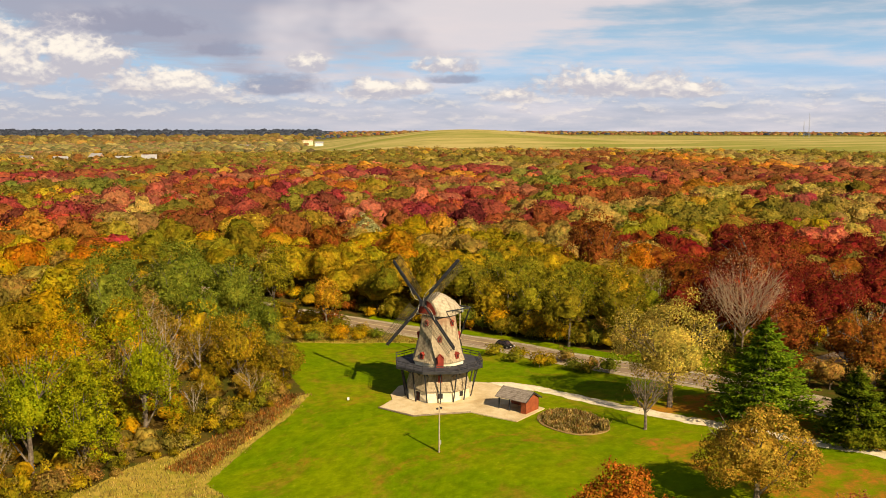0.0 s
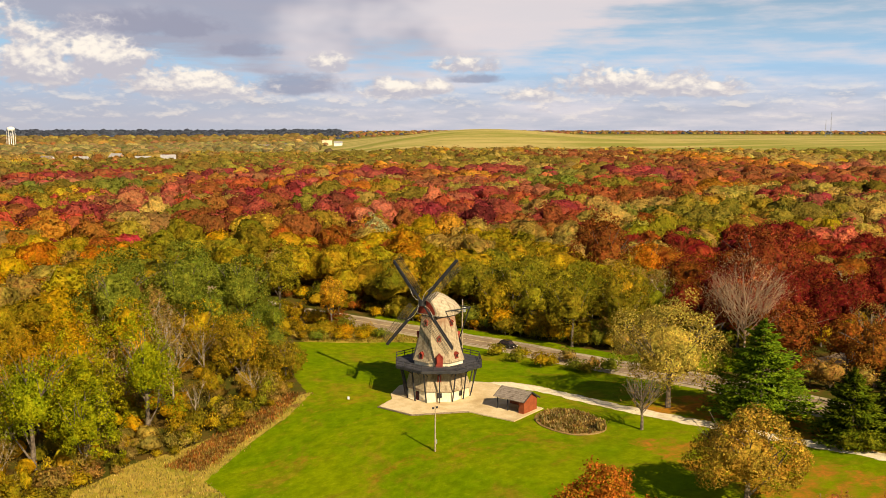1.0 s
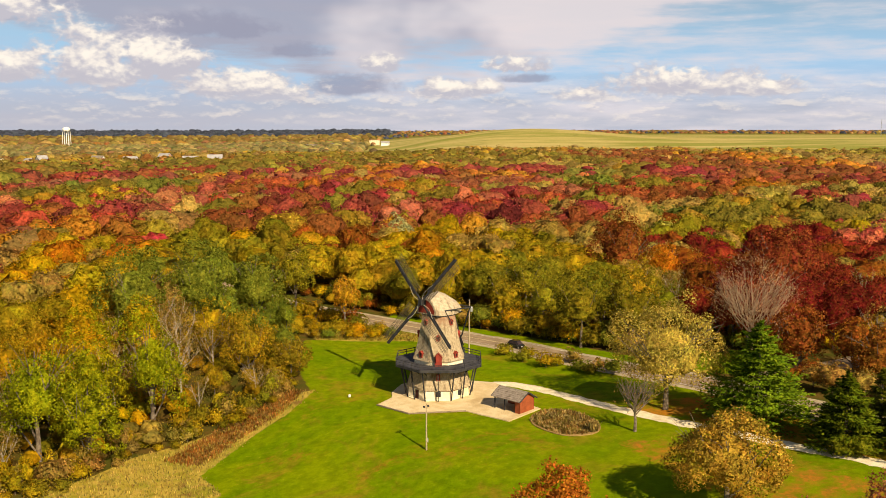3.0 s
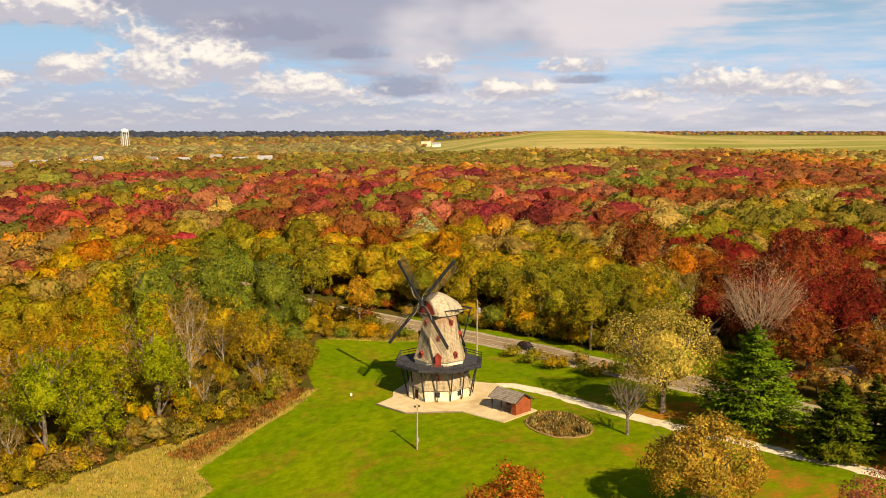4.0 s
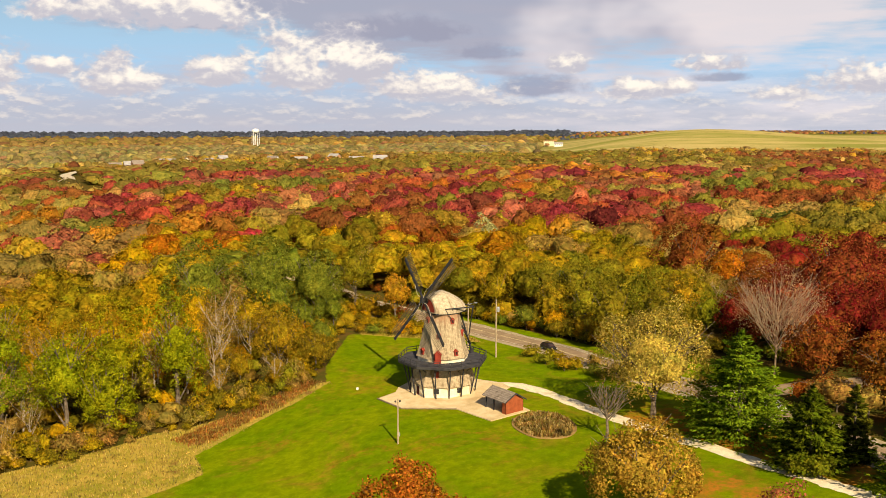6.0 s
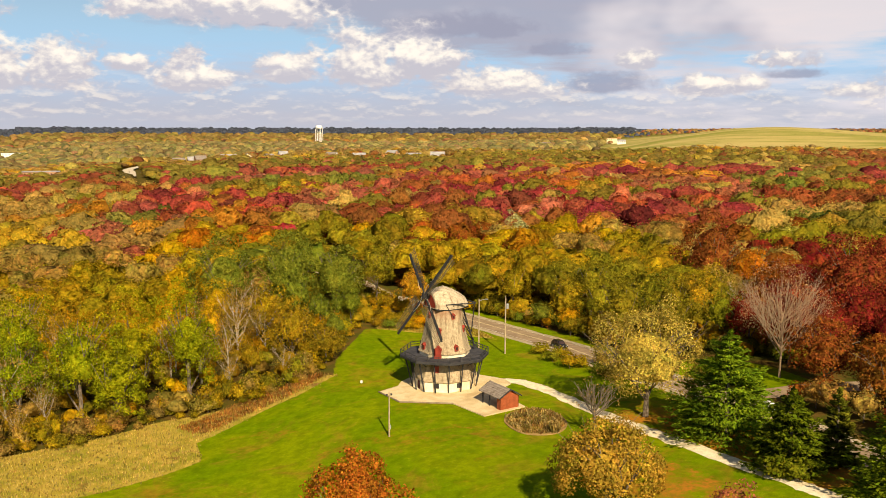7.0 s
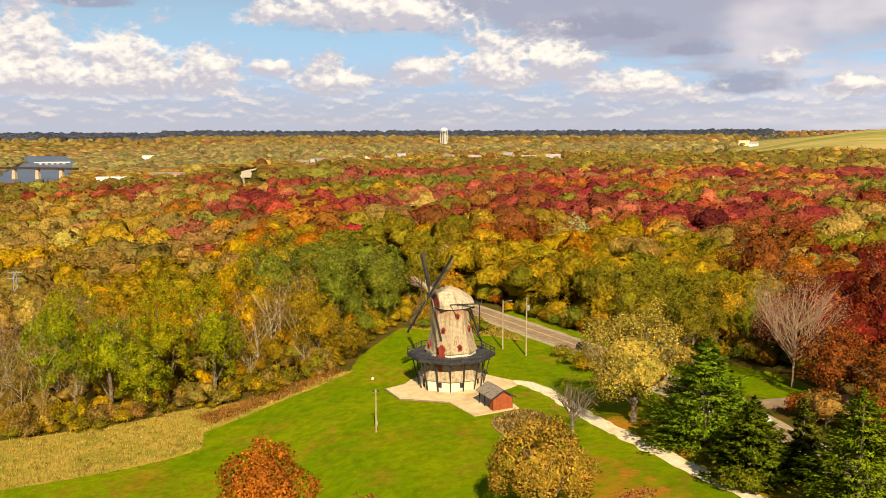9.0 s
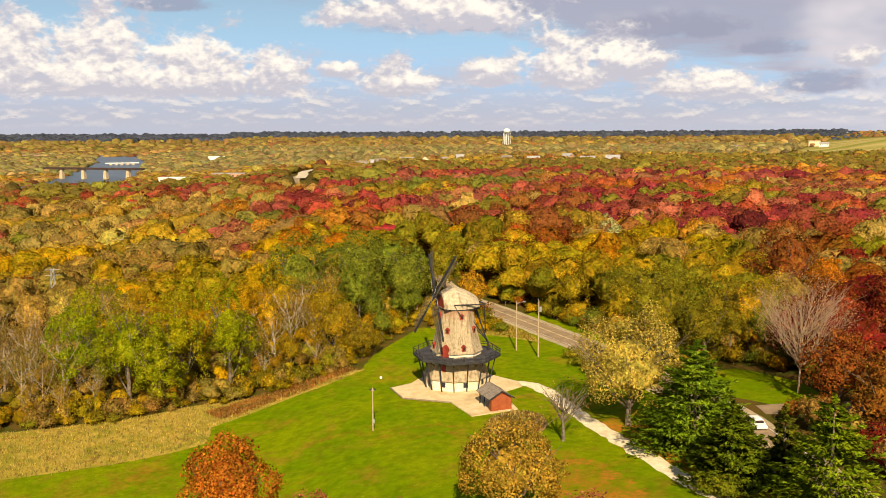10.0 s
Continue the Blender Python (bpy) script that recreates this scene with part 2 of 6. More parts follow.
def ground_look(n, s):
    p = here(n)
    kind = n.attribute("cover")
    sp = n.add("ShaderNodeSeparateColor")
    n.put(sp.inputs[0], kind.outputs["Color"])
    edge = n.math("MULTIPLY", n.math("SUBTRACT", n.noise(p, 0.9, 5, 0.6), 0.5), 0.5)
    def mask(ch):
        return n.ramp(n.math("ADD", sp.outputs[ch], edge), 0.42, 0.58)
    grain = n.noise(p, 6.0, 6, 0.7)
    tone = n.noise(p, 0.07, 4, 0.6)
    # forest floor: leaf litter, brown and dark green
    col = n.mix(n.ramp(n.noise(p, 0.25, 5), 0.4, 0.62), rgb(0.11, 0.068, 0.016), rgb(0.065, 0.065, 0.010))
    # far country: too far off to tell the floor from the leaves
    away = n.add("ShaderNodeVectorMath")
    away.operation = "LENGTH"
    n.put(away.inputs[0], p)
    col = n.mix(n.ramp(away.outputs["Value"], 1300.0, 1700.0), col, n.mix(n.ramp(n.noise(p, 0.02, 5, 0.6), 0.4, 0.6), rgb(0.17, 0.145, 0.03), rgb(0.13, 0.13, 0.02)))
    # far meadow
    ax = n.add("ShaderNodeSeparateXYZ")
    n.put(ax.inputs[0], p)
    band = n.noise(n.vec(n.math("MULTIPLY", ax.outputs[0], 0.0022), n.math("MULTIPLY", ax.outputs[1], 0.011)), 1.0, 6, 0.62)
    mead = n.mix(n.ramp(band, 0.40, 0.60), rgb(0.235, 0.235, 0.05), rgb(0.44, 0.345, 0.13))
    mead = n.mix(n.math("MULTIPLY", n.ramp(n.noise(p, 0.03, 5, 0.7), 0.55, 0.7), 0.5), mead, rgb(0.15, 0.14, 0.04))
    col = n.mix(kind.outputs["Alpha"], col, mead)
    # lawn with mown, paler and browner stretches
    lawn = n.mix(n.ramp(tone, 0.38, 0.62), rgb(0.108, 0.172, 0.002), rgb(0.152, 0.196, 0.003))
    worn = n.math("MULTIPLY", n.ramp(n.noise(p, 0.10, 6, 0.68, 2.0, 0.8), 0.5, 0.72), 0.8)
    lawn = n.mix(worn, lawn, rgb(0.215, 0.145, 0.012))
    fleck = n.ramp(n.noise(p, 1.1, 4, 0.7), 0.6, 0.76)
    lawn = n.mix(n.math("MULTIPLY", fleck, 0.5), lawn, rgb(0.27, 0.23, 0.015))
    bare = n.math("MULTIPLY", n.ramp(n.noise(p, 0.035, 5, 0.7, 2.0, 1.5), 0.53, 0.66), n.ramp(n.noise(p, 0.8, 5, 0.7), 0.35, 0.65))
    lawn = n.mix(n.math("MULTIPLY", bare, 0.75), lawn, rgb(0.26, 0.135, 0.012))
    patch = n.noise(p, 0.55, 5, 0.7)
    lawn = n.mix(1.0, lawn, n.mix(n.ramp(patch, 0.3, 0.7), rgb(0.80, 0.80, 0.80), rgb(1.22, 1.20, 1.2)), "MULTIPLY")
    col = n.mix(mask(0), col, lawn)
    # dry meadow grass
    dry = n.mix(n.ramp(n.noise(p, 0.5, 6, 0.65), 0.36, 0.66), rgb(0.42, 0.30, 0.06), rgb(0.31, 0.24, 0.03))
    dry = n.mix(n.math("MULTIPLY", n.ramp(n.noise(p, 0.12, 5, 0.65, 2.0, 1.0), 0.45, 0.62), 0.8), dry, rgb(0.22, 0.21, 0.02))
    dry = n.mix(n.ramp(n.noise(p, 0.23, 3), 0.6, 0.72), dry, rgb(0.20, 0.11, 0.03))
    col = n.mix(mask(1), col, dry)
    # fallen leaves under the trees beside the lane
    fall = n.mix(n.ramp(n.noise(p, 1.1, 5, 0.7), 0.4, 0.62), rgb(0.40, 0.155, 0.018), rgb(0.24, 0.135, 0.014))
    col = n.mix(n.math("MULTIPLY", mask(2), n.ramp(n.noise(p, 0.3, 4), 0.3, 0.6)), col, fall)
    col = n.mix(1.0, col, n.mix(grain, rgb(0.6, 0.6, 0.6), rgb(1.4, 1.4, 1.4)), "MULTIPLY")
    n.put(s.inputs["Base Color"], col)
    bump(n, s, n.noise(p, 3.0, 6, 0.75), 0.5, 0.12)


GROUND = material("ground", ground_look, 0.95, 0.02)

# ---- the lie of the land ----


def sig(v):
    return 1 / (1 + np.exp(-np.clip(v, -40, 40)))


FAR_ROAD = [(-640, 900), (-605, 860), (-520, 680), (-470, 605), (-425, 538)]
RIVER = [(-770, 560), (-823, 634), (-1000, 845), (-1425, 1290), (-2230, 2050)]


def line_dist(pts, x, y):
    """Distance in metres to a line through pts."""
    best = np.full(np.shape(x), 1e9)
    for (x0, y0), (x1, y1) in zip(pts, pts[1:]):
        dx, dy = x1 - x0, y1 - y0
        t = np.clip(((x - x0) * dx + (y - y0) * dy) / (dx * dx + dy * dy), 0, 1)
        best = np.minimum(best, np.hypot(x - x0 - t * dx, y - y0 - t * dy))
    return best


def land(x, y):
    """Height of the ground, in metres, over the mill's terrace."""
    x, y = np.asarray(x, float), np.asarray(y, float)
    r = np.hypot(x, y)
    z = 0.19 - 7.46 * sig((-(0.766 * x + 0.643 * y) - 28) / 8)
    z = z + 0.633 * np.log1p(np.exp((np.minimum(x, 70) - 20) / 8)) * (1 - 0.6 * sig((y - 60) / 25))
    z = z + 4.5 * sig((y - 115) / 22) * sig((x + 640) / 50)
    # the river's valley in the west
    z = z - 9 * sig((-x - 640) / 40) * sig((1700 - r) / 90)
    d = line_dist(RIVER, x, y)
    z = np.where(d < 140, z + (np.minimum(z, -15.5) - z) * np.clip((140 - d) / 75, 0, 1), z)
    # the far road's bank
    d = line_dist(FAR_ROAD, x, y)
    z = z + 5.0 * np.exp(-(d / 40) ** 2)
    # the long meadow and its mound in the north
    ang = np.degrees(np.arctan2(x, y))
    m = sig((ang + 2.6) / 1.2)
    z = z + m * (np.clip((r - 900) / 400, 0, 1) * 6 + np.clip((r - 1380) / 520, 0, 1) * 23)
    z = z + 21 * np.exp(-((x - 175) / 200) ** 2 - ((y - 1890) / 230) ** 2)
    # the rim of the plain
    z = z + 33 * np.clip((r - 2600) / 1900, 0, 1) * (1 - 0.8 * m)
    return z + 0.25 * np.sin(x * 0.021 + 1) * np.sin(y * 0.027) * np.clip(r / 300, 0, 1)


def inside(poly, x, y):
    """Signed distance in metres to a closed outline: positive inside it."""
    px, py = np.asarray(x, float), np.asarray(y, float)
    hit, best = np.zeros(px.shape, bool), np.full(px.shape, 1e9)
    for (x0, y0), (x1, y1) in zip(poly, poly[1:] + poly[:1]):
        cross = ((y0 > py) != (y1 > py)) & (px < (x1 - x0) * (py - y0) / ((y1 - y0) or 1e-9) + x0)
        hit ^= cross
        dx, dy = x1 - x0, y1 - y0
        t = np.clip(((px - x0) * dx + (py - y0) * dy) / (dx * dx + dy * dy), 0, 1)
        best = np.minimum(best, np.hypot(px - x0 - t * dx, py - y0 - t * dy))
    return np.where(hit, best, -best)


LAWN = [(-70, -95), (-52.5, -61.5), (-41.3, -47.3), (-36.2, -38.7), (-33.2, -32.3), (-35.8, -28.2), (-38.9, -24.5), (-38.5, -20.5),
        (-32.8, -9.4), (-27.8, -2.4), (-25, 8), (-29, 20), (-33, 50), (-17, 49.5), (-8, 49), (2, 46), (13, 38), (34, 14), (48, -5), (63, -22),
        (100, -75), (190, -330), (-70, -330)]
DRY = [(-70, -330), (-70, -95), (-52.5, -61.5), (-41.3, -47.3), (-36.2, -38.7), (-33.2, -32.3), (-35.8, -28.2), (-38.9, -24.5), (-37, -19), (-32.8, -9.4),
       (-27.8, -2.4), (-24, 9), (-27, 8), (-33, 1), (-43, -7), (-53, -14), (-58, -24), (-68, -37), (-76, -46), (-120, -80)]
VERGE = [(-30, 50), (-17, 48), (-7, 48.5), (2, 46), (-3, 53), (-20, 68), (-30, 76), (-40, 70)]
LITTER = [(36, -11), (46, -8), (56, -9), (75, -40), (66, -43), (57, -35), (46, -24), (38, -15)]
BROWN = [(24, -27), (30, -21), (46, -27), (64, -47), (82, -72), (50, -76), (34, -52)]
FAR_LAWN = [(43, 27), (54, 10), (62, 6), (70, 13), (63, 25), (50, 34)]
ROAD_LINE = [(-640, 900), (-605, 860), (-520, 680), (-470, 605), (-380, 470), (-57.6, 106), (-40, 88), (-21.8, 75.3), (14.2, 46), (24, 35.2),
             (36, 20.7), (52, 2.0), (64, -17.2), (84, -50), (110, -95)]


def spaced(lo, hi, step, reach, grow=1.09):
    """Coordinates that lie close together between lo and hi and ever wider out to reach."""
    mid, out = list(np.arange(lo, hi + step, step)), []
    for sign in (-1, 1):
        v, d, far = (lo if sign < 0 else hi), step, []
        while abs(v) < reach:
            d *= grow
            v += sign * d
            far.append(v)
        out.append(far)
    return np.array(out[0][::-1] + mid + out[1])


def mesh_object(name, verts, faces, mat, parent=None, smooth=False):
    me = bpy.data.meshes.new(name)
    me.from_pydata([tuple(map(float, v)) for v in verts], [], [tuple(map(int, f)) for f in faces])
    me.materials.append(mat)
    if smooth:
        me.shade_smooth()
    ob = new(name, me)
    ob.parent = parent
    return ob


gx, gy = spaced(-82, 92, 1.25, 4850), spaced(-100, 92, 1.25, 4850)
X, Y = np.meshgrid(gx, gy)
Z = land(X, Y)
nx, ny = len(gx), len(gy)
idx = np.arange(nx * ny).reshape(ny, nx)
quads = np.stack([idx[:-1, :-1], idx[:-1, 1:], idx[1:, 1:], idx[1:, :-1]], -1).reshape(-1, 4)
ground = mesh_object("ground", np.stack([X, Y, Z], -1).reshape(-1, 3), quads, GROUND, smooth=True)
ang = np.degrees(np.arctan2(X, Y))
cover = np.zeros((ny, nx, 4), np.float32)
soft_edge = lambda d: np.clip(0.5 + d / 2.4, 0, 1)
cover[..., 0] = np.maximum(soft_edge(inside(LAWN, X, Y)), soft_edge(inside(FAR_LAWN, X, Y)))
roadside = np.where((X > -14) & (X < 50) & (Y < 80), line_dist(ROAD_LINE[5:], X, Y), 99)
cover[..., 0] = np.maximum(cover[..., 0], soft_edge(9.3 - roadside))
cover[..., 1] = np.maximum(soft_edge(inside(DRY, X, Y)), soft_edge(inside(VERGE, X, Y)))
cover[..., 2] = np.maximum(soft_edge(inside(LITTER, X, Y) + 2), 0.54 * np.clip(inside(BROWN, X, Y) / 6, 0, 1))
R = np.hypot(X, Y)
cover[..., 3] = sig((ang + 6.4 - (R - 1465) * 0.0012) / 0.5) * sig((R - 1330) / 25) * sig((3100 - R) / 60)
attr = ground.data.attributes.new("cover", "FLOAT_COLOR", "POINT")
attr.data.foreach_set("color", cover.reshape(-1))
tagged(ground, "green mown lawn running into leaf-strewn autumn woodland floor", "ground", kind="structure")

ASPHALT = material("asphalt", speckled((0.25, 0.175, 0.11), (0.32, 0.23, 0.145), 0.5, 5.0, (0.19, 0.135, 0.09), 0.2, 0.01), 0.9, 0.2)
PAINT = material("road_paint", speckled((0.62, 0.50, 0.26), (0.72, 0.62, 0.36), 2.0, 9.0), 0.8, 0.2)
PAINT_WHITE = material("road_paint_white", speckled((0.6, 0.57, 0.5), (0.7, 0.68, 0.62), 2.0, 9.0), 0.8, 0.2)
GRAVEL = material("limestone_gravel", speckled((0.66, 0.56, 0.39), (0.78, 0.68, 0.50), 1.2, 8.0, (0.50, 0.40, 0.25)), 0.95, 0.1)
SHOULDER = material("gravel_shoulder", speckled((0.34, 0.27, 0.17), (0.44, 0.36, 0.24), 1.0, 8.0), 0.95, 0.1)


def smooth_line(pts, step):
    """Points every step metres or so along a rounded line through pts."""
    p = np.array(pts, float)
    out = []
    for i in range(len(p) - 1):
        a, b, c, d = p[max(i - 1, 0)], p[i], p[i + 1], p[min(i + 2, len(p) - 1)]
        k = max(2, int(np.hypot(*(c - b)) / step))
        for t in np.arange(k) / k:
            out.append(0.5 * (2 * b + (c - a) * t + (2 * a - 5 * b + 4 * c - d) * t * t + (3 * b - a - 3 * c + d) * t ** 3))
    return np.array(out + [p[-1]])


def ribbon(name, line, left, right, lift, mat, thick=0.05, ragged=0.0, seed=1, parent=None, cols=4):
    """A strip of paving along a line, from left to right metres beside it, lying lift above the ground."""
    rng = np.random.default_rng(seed)
    d = np.gradient(line, axis=0)
    d /= np.linalg.norm(d, axis=1, keepdims=True)
    side = np.stack([d[:, 1], -d[:, 0]], 1)
    verts, faces = [], []
    for i, (p, s) in enumerate(zip(line, side)):
        a, b = left + rng.normal(0, ragged), right + rng.normal(0, ragged)
        for j in range(cols + 1):
            q = p + s * (a + (b - a) * j / cols)
            verts.append((*q, lift - (thick if j in (0, cols) else 0)))
        if i:
            o = (i - 1) * (cols + 1)
            faces += [(o + j, o + j + 1, o + j + cols + 2, o + j + cols + 1) for j in range(cols)]
    verts = np.array(verts)
    verts[:, 2] += land(verts[:, 0], verts[:, 1])
    return mesh_object(name, verts, faces, mat, parent)


road_line = smooth_line(ROAD_LINE, 3.0)
near_road = road_line[road_line[:, 1] < 140]
ribbon("shoulder", road_line, -5.0, 5.0, 0.10, SHOULDER, 0.08, 0.15)
tagged(bpy.data.objects["shoulder"], "pale gravel shoulder along the country road", "road shoulder", kind="structure")
road = ribbon("road", road_line, -3.7, 3.7, 0.16, ASPHALT, 0.05, 0.03, cols=6)
tagged(road, "weathered brown-grey two-lane asphalt country road", "road", kind="structure")
for nm, off, m in (("center_line", 0.13, PAINT), ("center_line", -0.13, PAINT), ("edge_line", 3.3, PAINT_WHITE), ("edge_line", -3.3, PAINT_WHITE)):
    ribbon(nm, near_road, off - 0.06, off + 0.06, 0.185, m, 0.0, 0.0, parent=road, cols=1)
PATH_LINE = [(9.5, 9.5), (14.9, 9.2), (19.5, 5.5), (24, 0.5), (32.4, -9.8), (39, -17.2), (46.5, -25.5), (57, -36.8), (63.5, -43.6), (80, -62)]
lane = ribbon("gravel_path", smooth_line(PATH_LINE, 1.2), -1.5, 1.5, 0.07, GRAVEL, 0.06, 0.18, 4)
tagged(lane, "pale crushed limestone footpath across the lawn", "path", kind="structure")
side_road = ribbon("side_road", smooth_line([(60, 2), (72, 8), (84, 14), (97, 26), (112, 44)], 3), -3.2, 3.2, 0.12, ASPHALT, 0.05, 0.1, 3)
tagged(side_road, "grey asphalt side road shaded by trees", "road", kind="structure")

# ---- trees ----
# D, for woods on the horizon, has the air's blue haze painted in
HUES = {"K": (0.19, 0.027, 0.014), "C": (0.30, 0.036, 0.030), "R": (0.36, 0.072, 0.022), "S": (0.38, 0.115, 0.055), "U": (0.27, 0.085, 0.013), "O": (0.48, 0.19, 0.010), "Y": (0.45, 0.27, 0.010),
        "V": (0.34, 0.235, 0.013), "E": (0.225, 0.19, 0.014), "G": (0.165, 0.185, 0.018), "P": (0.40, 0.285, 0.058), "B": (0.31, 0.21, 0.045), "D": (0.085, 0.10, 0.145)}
WORDS = {"K": "dark crimson-leaved oak", "C": "crimson-leaved oak", "R": "red-orange leaved oak", "S": "salmon-red leaved oak", "U": "rust-brown leaved oak", "O": "bright orange-leaved maple",
         "Y": "golden-yellow leaved tree", "V": "yellow-olive leaved tree", "E": "olive-green broadleaf tree", "G": "dark green broadleaf tree", "P": "pale straw-yellow leaved oak",
         "B": "half-bare brown tree"}
STANDS = {
    "U": [(-29, 130), (-109, 142), (-30, 143), (-74, 163), (-45, 167), (51, 186), (-91, 195), (-54, 207), (-165, 216), (-89, 246), (97, 268), (-68, 269), (-260, 288),
          (-265, 295), (-357, 303), (120, 323), (141, 326), (-327, 354), (-114, 357), (137, 363), (219, 440), (270, 502), (1, 516), (347, 520), (223, 838)],
    "P": [(-129, 19), (-236, 121), (144, 134), (-185, 168), (-334, 168), (71, 178), (-331, 188), (-274, 195), (86, 203), (186, 204), (182, 221), (-349, 222), (103, 228),
          (-113, 242), (78, 246), (-244, 250), (139, 260), (-22, 273), (147, 298), (158, 300), (-290, 308), (-302, 314), (217, 328), (174, 328), (-366, 359), (47, 380),
          (-14, 499), (115, 741), (425, 778)],
    "S": [(134, 121), (-174, 149), (-206, 205), (-121, 215), (-16, 232), (-116, 263), (-207, 268), (-135, 282), (8, 295), (67, 329), (-134, 354), (-243, 395), (57, 440),
          (22, 441), (15, 442), (36, 450), (-213, 475), (-124, 559), (412, 690)],
    "E": [(13, 53), (22, 66), (16, 71), (27, 71), (-63, 109), (-78, 137), (81, 143), (-57, 147), (91, 152), (99, 163), (97, 181), (152, 191), (125, 206), (112, 220),
          (155, 221), (-96, 233), (65, 264), (-52, 270), (-11, 294), (-456, 298), (-520, 313), (-216, 314), (-2, 318), (259, 354), (-474, 366), (117, 372), (-49, 379),
          (-320, 386), (-214, 412), (-462, 413), (152, 424), (-329, 435), (-209, 442), (-300, 464), (78, 494), (-337, 496), (-191, 517), (-206, 544), (134, 553), (-321, 590),
          (-219, 783), (161, 784), (-185, 790), (-98, 801), (44, 855), (27, 871), (-10, 874), (-168, 890), (-61, 981), (601, 1006)],
    "C": [(163, 148), (24, 198), (-177, 203), (-38, 210), (6, 211), (60, 218), (-140, 219), (-209, 226), (17, 226), (-69, 238), (28, 240), (-171, 245), (35, 245), (-149, 249),
          (-5, 256), (-82, 259), (-36, 264), (-226, 268), (186, 305), (38, 314), (-33, 315), (-94, 334), (-72, 337), (-268, 349), (-68, 394), (272, 476), (-297, 498),
          (-155, 505), (-264, 532), (169, 532), (-41, 566), (-116, 589), (64, 603)],
    "R": [(-127, 177), (-160, 188), (21, 241), (-106, 264), (90, 285), (51, 287), (79, 305), (99, 309), (257, 326), (-395, 368), (164, 393), (-56, 431), (-109, 436),
          (285, 445), (140, 489), (-284, 529), (-231, 562)],
    "G": [(-41, 40), (-63, 83), (-176, 174), (78, 190), (-227, 396), (96, 421), (-188, 452), (106, 547)],
    "B": [(-121, 3), (-149, 20), (-56, 25), (-66, 44), (-111, 72), (-108, 82), (-136, 95), (-171, 96), (-153, 98), (50, 98), (-153, 107), (-155, 120), (12, 122), (-143, 125),
          (-272, 128), (-136, 131), (35, 147), (18, 148), (25, 148), (-259, 155), (-206, 170), (-95, 174), (-103, 180), (-286, 228), (52, 234), (-104, 287), (-231, 311)],
    "Y": [(-68, 38), (-91, 55), (-202, 77), (-119, 101), (-172, 123), (-202, 131), (-1, 147), (1, 164), (-227, 214), (127, 231), (-199, 293)],
    "V": [(-51, 31), (-118, 48), (-93, 52), (-198, 64), (-119, 67), (1, 70), (-94, 73), (-133, 75), (-133, 76), (4, 80), (36, 89), (11, 90), (-26, 96), (-18, 97), (-14, 108),
          (-121, 111), (-113, 119), (22, 131), (135, 134), (-184, 135), (-103, 153), (-55, 166), (-230, 178), (92, 180), (-38, 184), (-288, 189), (130, 208), (152, 240),
          (-167, 254), (-357, 273), (-15, 374), (-17, 439)],
    "O": [(-113, 106), (-6, 120), (-128, 132), (-149, 138), (-124, 146), (-143, 194), (-240, 216), (170, 367), (-81, 391), (-33, 402), (-139, 508), (-48, 515), (-180, 519),
          (45, 543), (-56, 674), (386, 770)],
    "K": [(92, 35), (81, 35), (98, 56), (118, 68), (133, 103), (93, 104), (121, 115)],
}
stand_xy = np.array([p for k in STANDS for p in STANDS[k]], float)
stand_kind = np.array([k for k in STANDS for p in STANDS[k]])


def kind_at(x, y, rng):
    """The colour of a tree at x, y: as its stand, which runs on northwards, with strangers in it."""
    r = math.hypot(x, y)
    if -12 < x < 48 and 40 < y < 98:
        return rng.choice(list("EEVEGEVE"))
    if rng.random() < (0.34 if r < 170 and x > 55 else 0.12 if r < 300 else 0.20):
        return rng.choice(list(("VVEYVYVBVB" if x < 0 else "VVEYVEVBVYB" if x < 55 else "URUCUBUR") if r < 170 else "CRUEEUVRSP" if r < 900 else "EVPYBPUBPV"))
    d = np.hypot(stand_xy[:, 0] - x + rng.normal(0, 4), (stand_xy[:, 1] - y + rng.normal(0, 6)) * (0.75 if r < 150 else 0.45))
    if d.min() > 150:
        return rng.choice(list("EBVBPYPBUP"))
    return stand_kind[d.argmin()]


def tint(kind, rng, spread=0.13):
    c = np.array(HUES[kind]) * rng.normal(1, spread) * rng.normal(1, spread * 0.4, 3)
    return (*np.clip(c, 0.01, 0.8), 1.0)


def split(v, f):
    """Every triangle of a round body in four."""
    v, out, cut = [tuple(q) for q in v], [], {}

    def half(a, b):
        k = (min(a, b), max(a, b))
        if k not in cut:
            m = np.add(v[a], v[b])
            v.append(tuple(m / np.linalg.norm(m)))
            cut[k] = len(v) - 1
        return cut[k]

    for a, b, c in f:
        ab, bc, ca = half(a, b), half(b, c), half(c, a)
        out += [(a, ab, ca), (ab, b, bc), (ca, bc, c), (ab, bc, ca)]
    return np.array(v), np.array(out)


EIGHT = np.array([(0, 2, 4), (2, 1, 4), (1, 3, 4), (3, 0, 4), (2, 0, 5), (1, 2, 5), (3, 1, 5), (0, 3, 5)])
ROUND = [(np.array([(1, 0, 0), (-1, 0, 0), (0, 1, 0), (0, -1, 0), (0, 0, 1), (0, 0, -1)], float), EIGHT)]
for level in range(3):
    ROUND.append(split(*ROUND[-1]))


def swell(rng, rough=0.16):
    """A random unevenness over all directions: a function from unit vectors to factors near 1."""
    w, ph = rng.normal(0, 2.4, (8, 3)), rng.uniform(0, 6.28, 8)
    return lambda u: 1 + (np.sin(u @ w.T + ph) * rough * 0.5).sum(1)


def unit(v):
    return v / (np.linalg.norm(v, axis=1, keepdims=True) + 1e-9)


